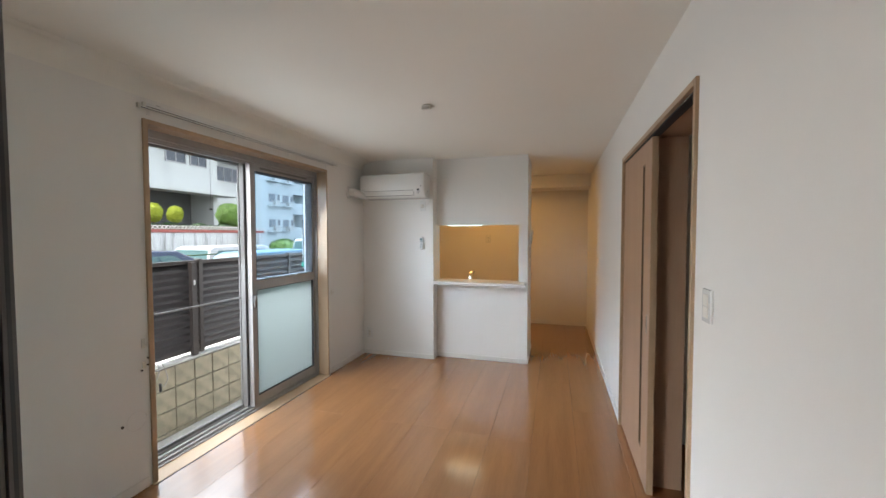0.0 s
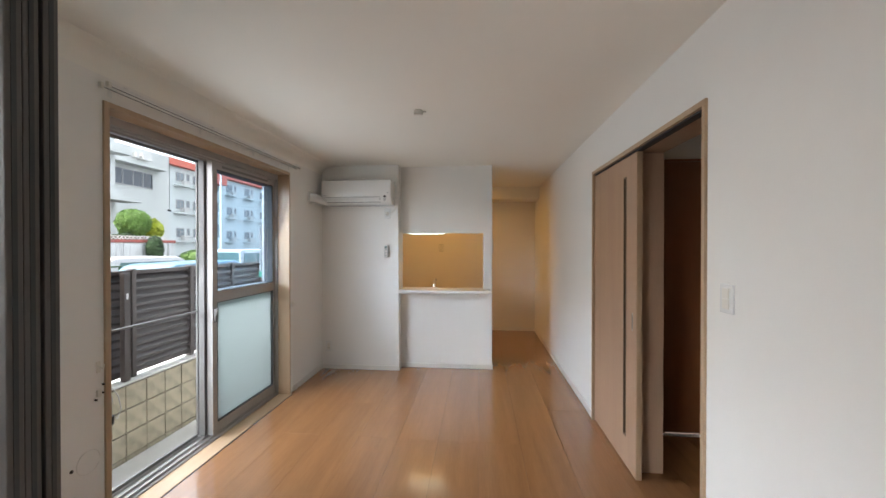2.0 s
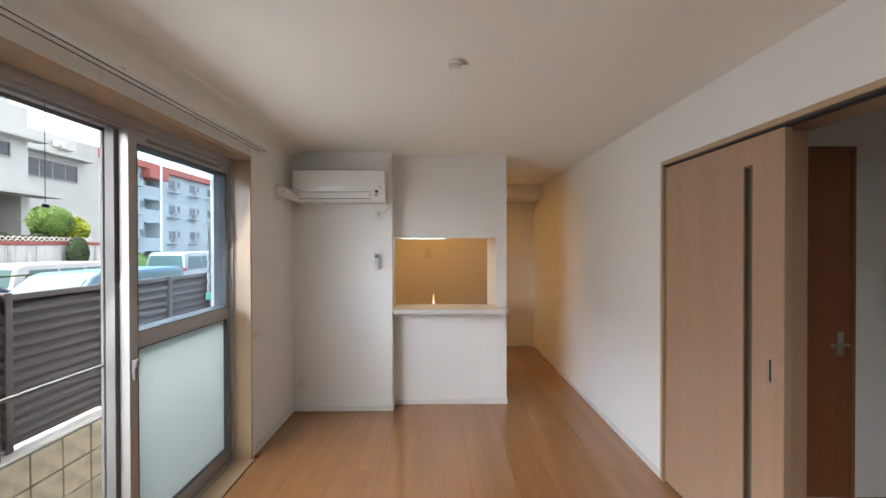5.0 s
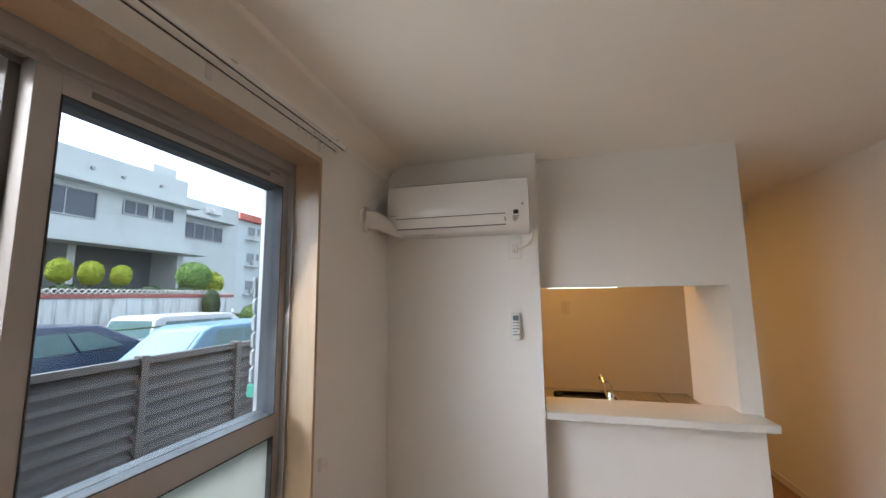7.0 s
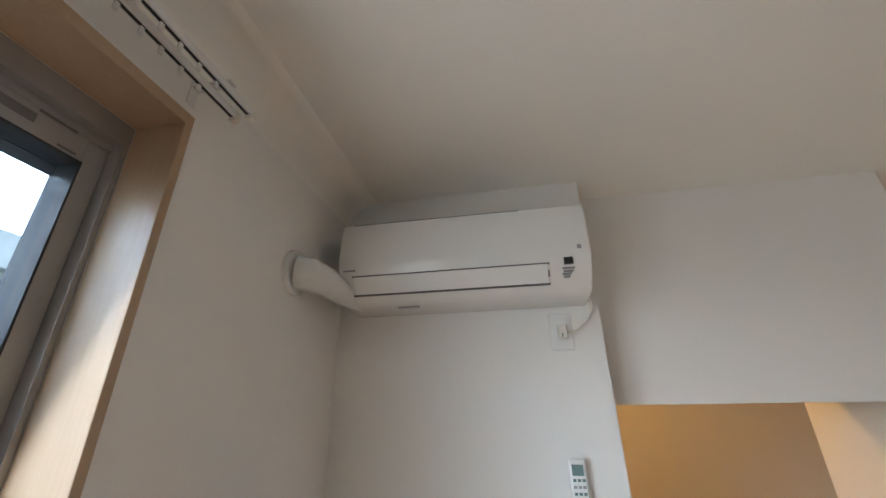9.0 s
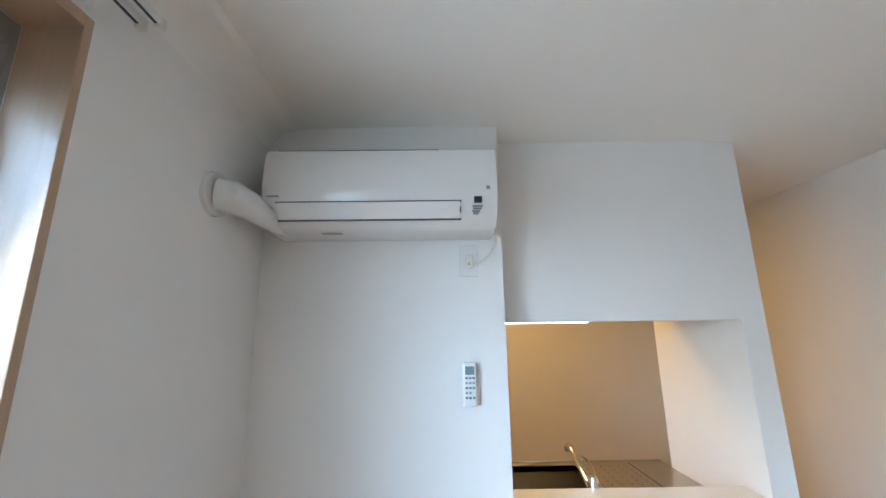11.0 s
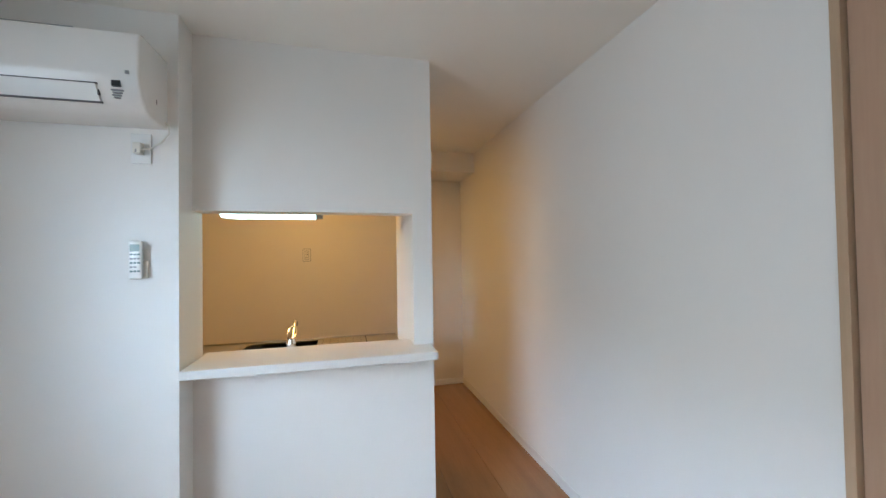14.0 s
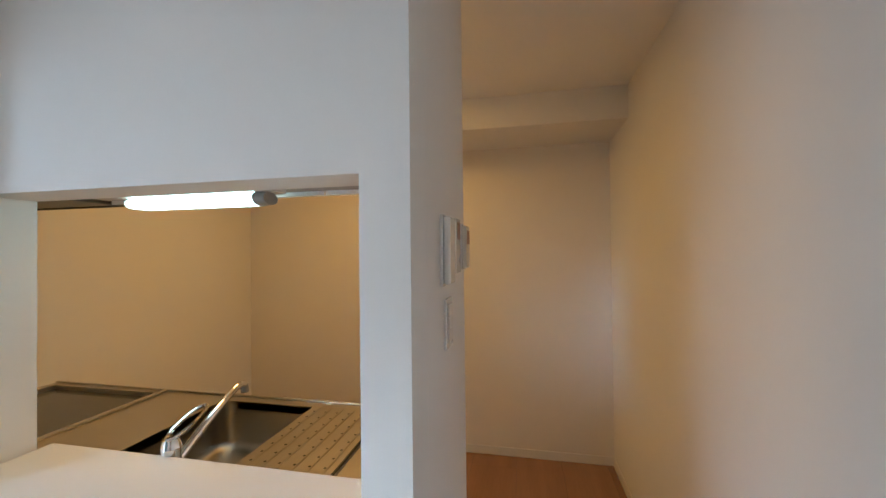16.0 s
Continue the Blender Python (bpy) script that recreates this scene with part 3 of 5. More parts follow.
def air_conditioner():
    x0, x1, yb = 0.082, 0.880, PY
    t = thing("air_conditioner", (0.49, yb, 1.93), "white wall-mounted air conditioner with closed louvre, high on the pier", "air conditioner")
    prof = [(yb, 2.198), (yb - 0.190, 2.198), (yb - 0.210, 2.190), (yb - 0.220, 2.150), (yb - 0.224, 2.060), (yb - 0.215, 2.005), (yb - 0.185, 1.955), (yb - 0.160, 1.932), (yb - 0.120, 1.920), (yb, 1.918)]
    bm = bmesh.new()
    extrude_profile(bm, prof, 0, x0, x1)
    ends = [e for e in bm.edges if abs(e.verts[0].co.x - e.verts[1].co.x) < 1e-6 and min(v.co.y for v in e.verts) < yb - 0.01]
    bmesh.ops.bevel(bm, geom=ends, offset=0.008, segments=3, affect="EDGES", profile=0.5)
    body = part("housing", bm, WPLAST, t, smooth=True)
    sl = bmesh.new()
    extrude_profile(sl, [(yb - 0.2165, 1.999), (yb - 0.219, 2.000), (yb - 0.188, 1.948), (yb - 0.1855, 1.950)], 0, x0 + 0.055, x1 - 0.130)
    part("louvre", sl, WPLAST, t, "closed white louvre flap")
    part("louvre_gap", boxes((x0 + 0.050, x1 - 0.125, yb - 0.2195, yb - 0.212, 1.9995, 2.0035), (x0 + 0.050, x1 - 0.125, yb - 0.1885, yb - 0.180, 1.9445, 1.949), (x1 - 0.130, x1 - 0.126, yb - 0.2040, yb - 0.195, 1.966, 1.985)), DGAP, t, "dark gap round the flap")
    part("intake_gap", boxes((x0 + 0.04, x1 - 0.20, yb - 0.2065, yb - 0.198, 2.1940, 2.1950)), GPLAST, t, "dark intake slit along the top edge")
    lab = part("display", boxes((x1 - 0.082, x1 - 0.056, yb - 0.2205, yb - 0.205, 1.996, 2.016)), BLACK, t, "small black display")
    for k in range(4):
        part("print", boxes((x1 - 0.088 + 0.004 * (k % 2), x1 - 0.052 - 0.005 * k, yb - 0.2115 + k * 0.004, yb - 0.200 + k * 0.004, 1.984 - k * 0.0075, 1.9875 - k * 0.0075)), GPLAST, lab)
    part("badge", boxes((x0 + 0.02, x0 + 0.06, yb - 0.2235, yb - 0.215, 2.020, 2.024)), GPLAST, t, "small grey badge")
    part("badge", boxes((x1 - 0.040, x1 - 0.028, yb - 0.2245, yb - 0.215, 2.040, 2.052)), GPLAST, t, "small grey badge")
    part("underside_slot", boxes((x0 + 0.18, x0 + 0.25, yb - 0.125, yb - 0.10, 1.9165, 1.919)), GPLAST, t, "grey clip under the housing")
    part("end_slot", boxes((x1 + 0.0002, x1 + 0.0010, yb - 0.095, yb - 0.088, 1.985, 2.005)), DGAP, t, "small dark slot in the end")
    p = thing("pipe_sleeve", (0.0, 3.98, 1.99), "white plastic pipe sleeve and cover beside the air conditioner", "pipe cover")
    part("wall_ring", rod(bmesh.new(), (0.0, 3.965, 1.985), (0.014, 3.965, 1.985), 0.068, 28), WPLAST, p, smooth=True)
    part("pipe_cover", tube(bmesh.new(), [(0.010, 3.965, 1.985), (0.045, 3.978, 1.983), (0.070, 4.03, 1.975), (0.085, 4.09, 1.962), (0.105, 4.17, 1.952), (0.118, 4.22, 1.950)], [0.050, 0.050, 0.046, 0.040, 0.036, 0.034], 14), WPLAST, p, smooth=True)
    return t


air_conditioner()


def wall_outlet_x(name, x, y0, y1, z0, z1, side, label):
    """A plate on a wall that faces along x."""
    d = 0.008 * side
    t = thing(name, (x, (y0 + y1) / 2, z0), label, "wall plate")
    part("plate", boxes((min(x, x + d), max(x, x + d), y0, y1, z0, z1), bevel=0.002), WPLAST, t)
    return t


# socket with the plug of the air conditioner
t = thing("wall_socket", (0.79, PY, 1.78), "white wall socket with the air conditioner's plug in it", "socket")
part("plate", boxes((0.755, 0.825, PY - 0.008, PY, 1.775, 1.895), bevel=0.002), WPLAST, t)
part("plug", boxes((0.776, 0.804, PY - 0.042, PY - 0.0085, 1.808, 1.852), bevel=0.004), CPLAST, t, "cream plug")
part("plug_pin_gap", boxes((0.786, 0.791, PY - 0.0435, PY - 0.0425, 1.812, 1.824)), GPLAST, t)
t = solid("power_cable", tube(bmesh.new(), [(0.800, PY - 0.03, 1.825), (0.835, PY - 0.03, 1.832), (0.870, PY - 0.025, 1.860), (0.893, PY - 0.02, 1.895), (0.895, PY - 0.02, 1.925), (0.875, PY - 0.02, 1.945)], 0.0035, 8), CPLAST, "cream power cable of the air conditioner", "cable", smooth=True)

# remote control
t = thing("remote_control", (0.79, PY, 1.30), "white remote control hanging in its wall holder", "remote control")
part("holder", boxes((0.762, 0.816, PY - 0.014, PY, 1.318, 1.388), bevel=0.003), CPLAST, t, "white wall holder")
part("body", boxes((0.757, 0.805, PY - 0.033, PY - 0.0145, 1.316, 1.466), bevel=0.008), WPLAST, t, smooth=True)
part("display", boxes((0.765, 0.797, PY - 0.0345, PY - 0.0325, 1.424, 1.452)), LCD, t, "grey-green display")
for r in range(5):
    for c in range(2 if r == 3 else 3):
        part("button", boxes((0.765 + c * 0.0125, 0.774 + c * 0.0125, PY - 0.0345, PY - 0.0325, 1.409 - r * 0.0165, 1.416 - r * 0.0165)), GPLAST if r % 2 else LCD, t)


def switch_plate(name, x, y0, y1, z0, z1, side, label, rows=2):
    t = wall_outlet_x(name, x, y0, y1, z0, z1, side, label)
    h = (z1 - z0 - 0.03) / rows
    for i in range(rows):
        a = z0 + 0.015 + i * h
        part("rocker", boxes((min(x + side * 0.0082, x + side * 0.012), max(x + side * 0.0082, x + side * 0.012), y0 + 0.018, y1 - 0.018, a + 0.001, a + h - 0.001), bevel=0.0012), CPLAST, t, "cream rocker")
    return t


switch_plate("light_switch", RX, 1.466, 1.541, 1.193, 1.305, -1, "white double light switch beside the sliding door")
switch_plate("light_switch", 2.008, 4.735, 4.825, 1.205, 1.335, 1, "white light switch under the door phone", 3)
t = wall_outlet_x("door_phone", 2.008, 4.695, 4.845, 1.372, 1.552, 1, "white wall-mounted door phone at the passage")
part("handset", boxes((2.0165, 2.034, 4.702, 4.775, 1.377, 1.547), bevel=0.005), WPLAST, t, "white handset")
part("button", boxes((2.0165, 2.019, 4.800, 4.832, 1.438, 1.462)), GPLAST, t, "small grey button")
t = wall_outlet_x("water_heater_control", 2.008, 4.895, 4.975, 1.395, 1.560, 1, "small white water-heater control with a brown display")
part("display", boxes((2.0165, 2.0175, 4.915, 4.965, 1.497, 1.550)), DARKW, t, "brown display")
part("knob", boxes((2.0165, 2.0185, 4.945, 4.955, 1.425, 1.440)), GPLAST, t)
t = wall_outlet_x("bath_control", 2.008, 5.005, 5.088, 1.402, 1.550, 1, "small white control unit with a brown display at the wall's end")
part("cover", boxes((2.0165, 2.031, 5.009, 5.084, 1.406, 1.546), bevel=0.003), CPLAST, t)
part("display", boxes((2.0312, 2.0320, 5.02, 5.075, 1.485, 1.530)), DARKW, t, "brown display")
t = thing("low_socket", (0.06, PY, 0.205), "white low wall socket at the foot of the pier", "socket")
part("plate", boxes((0.045, 0.115, PY - 0.008, PY, 0.205, 0.325), bevel=0.002), WPLAST, t)
part("insert", boxes((0.063, 0.097, PY - 0.0105, PY - 0.0082, 0.225, 0.305), bevel=0.001), CPLAST, t)
for dz in (0.245, 0.280):
    for dx in (0.074, 0.084):
        part("slot", boxes((dx, dx + 0.0025, PY - 0.0112, PY - 0.0106, dz, dz + 0.010)), BLACK, t)

# ceiling rose
t = thing("ceiling_rose", (1.430, 2.580, CZ), "small cream ceiling rose for a lamp, with a metal hook", "ceiling rose")
part("base", rod(bmesh.new(), (1.430, 2.580, CZ - 0.010), (1.430, 2.580, CZ), 0.032, 24), CPLAST, t, smooth=True)
part("body", boxes((1.400, 1.460, 2.565, 2.595, CZ - 0.030, CZ - 0.0105), bevel=0.003), CPLAST, t)
part("hook", boxes((1.460, 1.487, 2.577, 2.583, CZ - 0.014, CZ - 0.008)), STEEL, t, "steel hook")

# hooks and marks by the window
for y, z in ((3.575, 0.875), (1.632, 0.860)):
    t = thing("curtain_hook", (0.0, y, z), "small cream curtain tieback hook on the wall", "hook")
    part("plate", boxes((0.0, 0.006, y - 0.010, y + 0.010, z - 0.028, z + 0.028), bevel=0.002), CPLAST, t)
    part("hook", tube(bmesh.new(), [(0.006, y, z + 0.004), (0.030, y, z - 0.006), (0.034, y, z + 0.014)], 0.004, 8), CPLAST, t, smooth=True)
t = thing("torn_cable_clip", (0.0, 1.64, 0.73), "worn cable clip with dark screw holes beside the window", "cable clip")
part("clip", boxes((0.0, 0.012, 1.622, 1.642, 0.715, 0.750), bevel=0.002), CPLAST, t)
for y, z in ((1.648, 0.725), (1.615, 0.700), (1.651, 0.765)):
    part("screw_hole", boxes((0.0, 0.0128, y, y + 0.005, z, z + 0.008)), GRIME, t)
solid("wall_scar", rod(bmesh.new(), (0.0, 1.508, 0.418), (0.003, 1.508, 0.418), 0.008, 12), GRIME, "small dark hole in the wallpaper", "wall damage")
bm = bmesh.new()
tube(bm, [(0.001, 1.585 + 0.055 * math.cos(a * math.tau / 24), 0.42 + 0.055 * math.sin(a * math.tau / 24)) for a in range(23)], 0.0012, 5)
solid("wall_ring_mark", bm, PLINTH, "faint round mark pressed into the wallpaper", "wall damage")


t = thing("aerial_wire", (-0.09, 1.70, 0.70), "thin grey wire looped on the window jamb with a black plug", "cable")
part("cord", tube(bmesh.new(), [(-0.085, 1.692, 0.700), (-0.085, 1.735, 0.712), (-0.088, 1.775, 0.690), (-0.090, 1.790, 0.630), (-0.092, 1.770, 0.575), (-0.094, 1.740, 0.600), (-0.094, 1.745, 0.660), (-0.096, 1.790, 0.700), (-0.098, 1.830, 0.640), (-0.100, 1.850, 0.560), (-0.100, 1.825, 0.515), (-0.100, 1.800, 0.545)], 0.0022, 6), GPLAST, t, smooth=True)
part("plug", boxes((-0.106, -0.094, 1.792, 1.806, 0.495, 0.546), bevel=0.003), BLACK, t, "small black plug")


# ---- sliding partition, folded into a stack ----
def partition_leaf(y0, x1, first):
    y1 = y0 + 0.026
    t = thing("partition_leaf", ((0.05 + x1) / 2, (y0 + y1) / 2, 0), "tall frosted partition leaf, dull aluminium frame, pushed into a stack", "partition", "sliding partition leaves")
    f = part("frame", boxes((0.05, 0.088, y0, y1, 0.004, 2.385), (x1 - 0.038, x1, y0, y1, 0.004, 2.385), (0.088, x1 - 0.038, y0, y1, 0.004, 0.060), (0.088, x1 - 0.038, y0, y1, 2.330, 2.385), bevel=0.002), PFRAME, t)
    part("grip_strip", boxes((x1 - 0.0240, x1 - 0.0130, y0 - 0.0015, y0 - 0.0003, 0.004, 2.385)), ALUG, f, "paler grip strip")
    part("edge_groove", boxes((x1 + 0.0003, x1 + 0.0012, y0 + 0.009, y0 + 0.017, 0.004, 2.385)), RUBBER, f, "dark groove in the edge")
    part("frosted_sheet", boxes((0.088, x1 - 0.038, y0 + 0.011, y0 + 0.015, 0.060, 2.330)), FROSTP, t, "blue-green frosted sheet").visible_shadow = False
    return t


for i in range(3):
    partition_leaf(0.522 + i * 0.031, 1.052 + (0.0, -0.006, -0.004)[i], i == 0)

# ---- kitchen ----
ledge = thing("serving_ledge", (1.43, KY, 0.905), "white serving ledge of the kitchen hatch", "ledge")
part("board", boxes((0.930, 1.990, KY - 0.173, KY + 0.150, 0.9055, 0.943), bevel=0.003), LEDGEW, ledge)
part("edge_band", boxes((0.931, 1.989, KY - 0.176, KY - 0.1732, 0.9075, 0.941), bevel=0.0008), LEDGEW, ledge)
CT = 0.852
cab = thing("sink_cabinet", (0.85, KY + 0.14, 0), "white kitchen base cabinet under the worktop", "cabinet")
part("carcass", boxes((0.0, 1.900, KY + 0.125, KY + 0.140, 0.08, CT - 0.032), (0.0, 0.018, KY + 0.14, KY + 0.740, 0.08, CT - 0.032), (1.882, 1.900, KY + 0.14, KY + 0.740, 0.08, CT - 0.032), (0.018, 1.882, KY + 0.14, KY + 0.740, 0.08, 0.10), (0.018, 1.882, KY + 0.725, KY + 0.740, 0.10, CT - 0.032)), CPLAST, cab)
part("plinth", boxes((0.0, 1.900, KY + 0.18, KY + 0.70, 0.0, 0.08)), ALUD, cab)
for i in range(4):
    d = part("door", boxes((0.005 + i * 0.474, 0.474 + i * 0.474, KY + 0.7405, KY + 0.758, 0.09, CT - 0.04), bevel=0.002), WPLAST, cab)
    part("handle", boxes((0.15 + i * 0.474, 0.32 + i * 0.474, KY + 0.7585, KY + 0.775, CT - 0.08, CT - 0.066)), STEEL, d)
y0, y1 = KY + 0.122, KY + 0.765
sx0, sx1, sy0, sy1 = 0.985, 1.690, KY + 0.215, KY + 0.700
top = thing("worktop", (0.95, KY + 0.44, CT), "stainless steel kitchen worktop with a set-in sink", "worktop")
part("top_sheet", holed(bmesh.new(), 2, CT - 0.03, CT, (0.640, 1.905, y0, y1), (sx0, sx1, sy0, sy1)), STEEL, top)
part("hob_surround", holed(bmesh.new(), 2, CT - 0.03, CT, (0.0, 0.6395, y0, y1), (0.04, 0.628, y0 + 0.05, y1 - 0.04)), STEEL, top)
part("front_lip", boxes((0.0, 1.905, y1 - 0.012, y1, CT + 0.0005, CT + 0.006), bevel=0.002), STEEL, top, "raised steel lip")
part("back_lip", boxes((0.0, 1.905, y0, y0 + 0.008, CT + 0.0005, CT + 0.030)), STEEL, top)
part("range_border", boxes((0.629, 0.652, y0 + 0.01, y1 - 0.013, CT + 0.0005, CT + 0.008), bevel=0.002), STEEL, top, "raised steel strip beside the hob")
bowl = bmesh.new()
box(bowl, sx0, sx1, sy0, sy1, CT - 0.185, CT - 0.001)
bowl.normal_update()
up = [f for f in bowl.faces if f.normal.z > 0.9]
bmesh.ops.delete(bowl, geom=up, context="FACES_ONLY")
vert = [e for e in bowl.edges if abs(e.verts[0].co.z - e.verts[1].co.z) > 0.1]
bmesh.ops.bevel(bowl, geom=vert, offset=0.07, segments=5, affect="EDGES", profile=0.5)
bowl.normal_update()
low = [e for e in bowl.edges if max(v.co.z for v in e.verts) < CT - 0.18 and len(e.link_faces) == 2 and abs(e.link_faces[0].normal.z - e.link_faces[1].normal.z) > 0.5]
bmesh.ops.bevel(bowl, geom=low, offset=0.03, segments=3, affect="EDGES", profile=0.5)
bmesh.ops.reverse_faces(bowl, faces=bowl.faces)
b = part("bowl", bowl, STEEL, top, "deep steel sink bowl", True)


def rounded_ring(x0, x1, y0, y1, r, grow, z0, z1):
    """A flat rim: a rounded opening in a rectangle that is a little larger."""
    bm = bmesh.new()
    inner = []
    for cx, cy, a0 in ((x1 - r, y1 - r, 0), (x0 + r, y1 - r, 90), (x0 + r, y0 + r, 180), (x1 - r, y0 + r, 270)):
        inner += [bm.verts.new((cx + r * math.cos(radians(a0 + k * 15)), cy + r * math.sin(radians(a0 + k * 15)), z0)) for k in range(7)]
    outer = [bm.verts.new((x, y, z0)) for x, y in ((x1 + grow, y1 + grow), (x0 - grow, y1 + grow), (x0 - grow, y0 - grow), (x1 + grow, y0 - grow))]
    edges = [bm.edges.new((ring[i], ring[(i + 1) % len(ring)])) for ring in (inner, outer) for i in range(len(ring))]
    bmesh.ops.triangle_fill(bm, edges=edges, use_beauty=True)
    res = bmesh.ops.extrude_face_region(bm, geom=list(bm.faces))
    bmesh.ops.translate(bm, vec=(0, 0, z1 - z0), verts=[v for v in res["geom"] if isinstance(v, bmesh.types.BMVert)])
    bmesh.ops.recalc_face_normals(bm, faces=bm.faces)
    return bm


part("bowl_rim", rounded_ring(sx0 + 0.002, sx1 - 0.002, sy0 + 0.002, sy1 - 0.002, 0.068, 0.016, CT + 0.0005, CT + 0.004), STEEL, top)
part("drain", rod(bmesh.new(), (1.20, KY + 0.45, CT - 0.1845), (1.20, KY + 0.45, CT - 0.180), 0.055, 24), RUBBER, top, "dark drain strainer", True)
part("hob_recess", boxes((0.04, 0.628, y0 + 0.052, y1 - 0.042, CT - 0.032, CT - 0.018)), HOB, top, "dark recess for a hob")


def drainer():
    t = thing("draining_plate", (1.60, KY + 0.46, CT), "perforated stainless draining plate laid over the sink", "draining board")
    x0, x1, a, b_ = 1.400, 1.695, sy0 - 0.005, sy1 + 0.005
    part("plate", boxes((x0, x1, a, b_, CT + 0.0055, CT + 0.0085), bevel=0.001), STEEL, t)
    for k in range(6):
        xk = x0 + 0.03 + k * 0.047
        part("rib", boxes((xk - 0.009, xk + 0.009, a + 0.02, b_ - 0.02, CT + 0.0088, CT + 0.0105), bevel=0.001), STEEL, t)
        for j in range(9):
            yj = a + 0.045 + j * 0.049
            part("hole", rod(bmesh.new(), (xk, yj, CT + 0.0107), (xk, yj, CT + 0.0112), 0.0042, 8), BLACK, t)
    part("edge", boxes((x1 - 0.001, x1 + 0.006, a, b_, CT + 0.0055, CT + 0.0090)), BLACK, t, "dark rubber edge")


drainer()


def mixer_tap():
    x, y = 1.304, KY + 0.166
    t = thing("mixer_tap", (x, y, CT), "chrome single-lever kitchen mixer tap with a raised loop handle", "tap")
    part("base", rod(bmesh.new(), (x, y, CT), (x, y, CT + 0.010), 0.030, 24), CHROME, t, smooth=True)
    part("body", rod(rod(bmesh.new(), (x, y, CT + 0.0101), (x, y, CT + 0.105), 0.0235, 24, 0.0225), (x, y, CT + 0.1051), (x, y, CT + 0.127), 0.024, 24, 0.019), CHROME, t, smooth=True)
    s = part("spout", tube(bmesh.new(), [(x, y + 0.018, CT + 0.060), (x - 0.002, y + 0.045, CT + 0.075), (x - 0.006, y + 0.120, CT + 0.116), (x - 0.010, y + 0.210, CT + 0.160), (x - 0.012, y + 0.245, CT + 0.174), (x - 0.013, y + 0.268, CT + 0.176), (x - 0.013, y + 0.284, CT + 0.168)], [0.0125, 0.0125, 0.0115, 0.0105, 0.0105, 0.011, 0.011], 14), CHROME, t, smooth=True)
    part("nozzle", rod(bmesh.new(), (x - 0.013, y + 0.282, CT + 0.170), (x - 0.013, y + 0.286, CT + 0.146), 0.0125, 16), GPLAST, s, "dull aerator", True)
    pts = []
    for k in range(17):
        a = k / 16 * math.pi * 2
        u, w = 0.066 - 0.066 * math.cos(a), 0.021 * math.sin(a)
        pts.append((x - 0.003 + w, y - 0.008 + u * 0.93, CT + 0.126 + u * 0.33))
    part("lever", tube(bmesh.new(), pts, 0.0052, 8), CHROME, t, "chrome loop lever", True)


mixer_tap()

wc = thing("wall_cabinet", (0.95, KY + 0.3, 1.665), "white kitchen wall cabinet over the hatch", "cabinet")
part("carcass", boxes((0.70, 1.900, KY + 0.125, KY + 0.475, 1.668, 2.38)), CPLAST, wc)
for a, b_ in ((0.702, 1.115), (1.120, 1.572), (1.580, 1.898)):
    part("door", boxes((a, b_, KY + 0.4755, KY + 0.494, 1.650, 2.375), bevel=0.0015), WPLAST, wc)
part("bottom_sheet", boxes((0.70, 1.900, KY + 0.13, KY + 0.47, 1.6640, 1.6675)), ALU, wc, "grey cabinet underside")
hood = thing("range_hood", (0.35, KY + 0.4, 1.70), "dark brown kitchen range hood", "range hood")
bm = bmesh.new()
extrude_profile(bm, [(KY + 0.125, 1.668), (KY + 0.60, 1.668), (KY + 0.60, 1.715), (KY + 0.42, 1.99), (KY + 0.125, 1.99)], 0, 0.02, 0.690)
part("canopy", bm, HOB, hood)
part("filter", boxes((0.09, 0.62, KY + 0.18, KY + 0.55, 1.660, 1.6675), bevel=0.002), ALUD, hood, "grey metal filter")
part("rim", boxes((0.015, 0.695, KY + 0.601, KY + 0.612, 1.662, 1.720)), FENCE, hood)

kl = thing("kitchen_lamp", (1.18, KY + 0.37, 1.66), "lit long kitchen lamp with a milky cover under the wall cabinet", "lamp")
part("base", boxes((0.905, 1.475, KY + 0.325, KY + 0.415, 1.648, 1.6635), bevel=0.002), WPLAST, kl)
bm = tube(bmesh.new(), [(0.930 + i * 0.0606, KY + 0.370, 1.630) for i in range(9)], [0.020] + [0.029] * 7 + [0.029], 18)
bmesh.ops.scale(bm, vec=(1, 1.35, 0.78), space=Matrix.Translation((-1.18, -(KY + 0.37), -1.630)), verts=bm.verts)
part("cover", bm, TUBE, kl, "milky white glowing cover", True).visible_shadow = False
bm = tube(bmesh.new(), [(1.416, KY + 0.370, 1.630), (1.452, KY + 0.370, 1.630)], [0.030, 0.026], 18)
bmesh.ops.scale(bm, vec=(1, 1.35, 0.78), space=Matrix.Translation((-1.43, -(KY + 0.37), -1.630)), verts=bm.verts)
part("end_cap", bm, GPLAST, kl, "grey end cap", True)

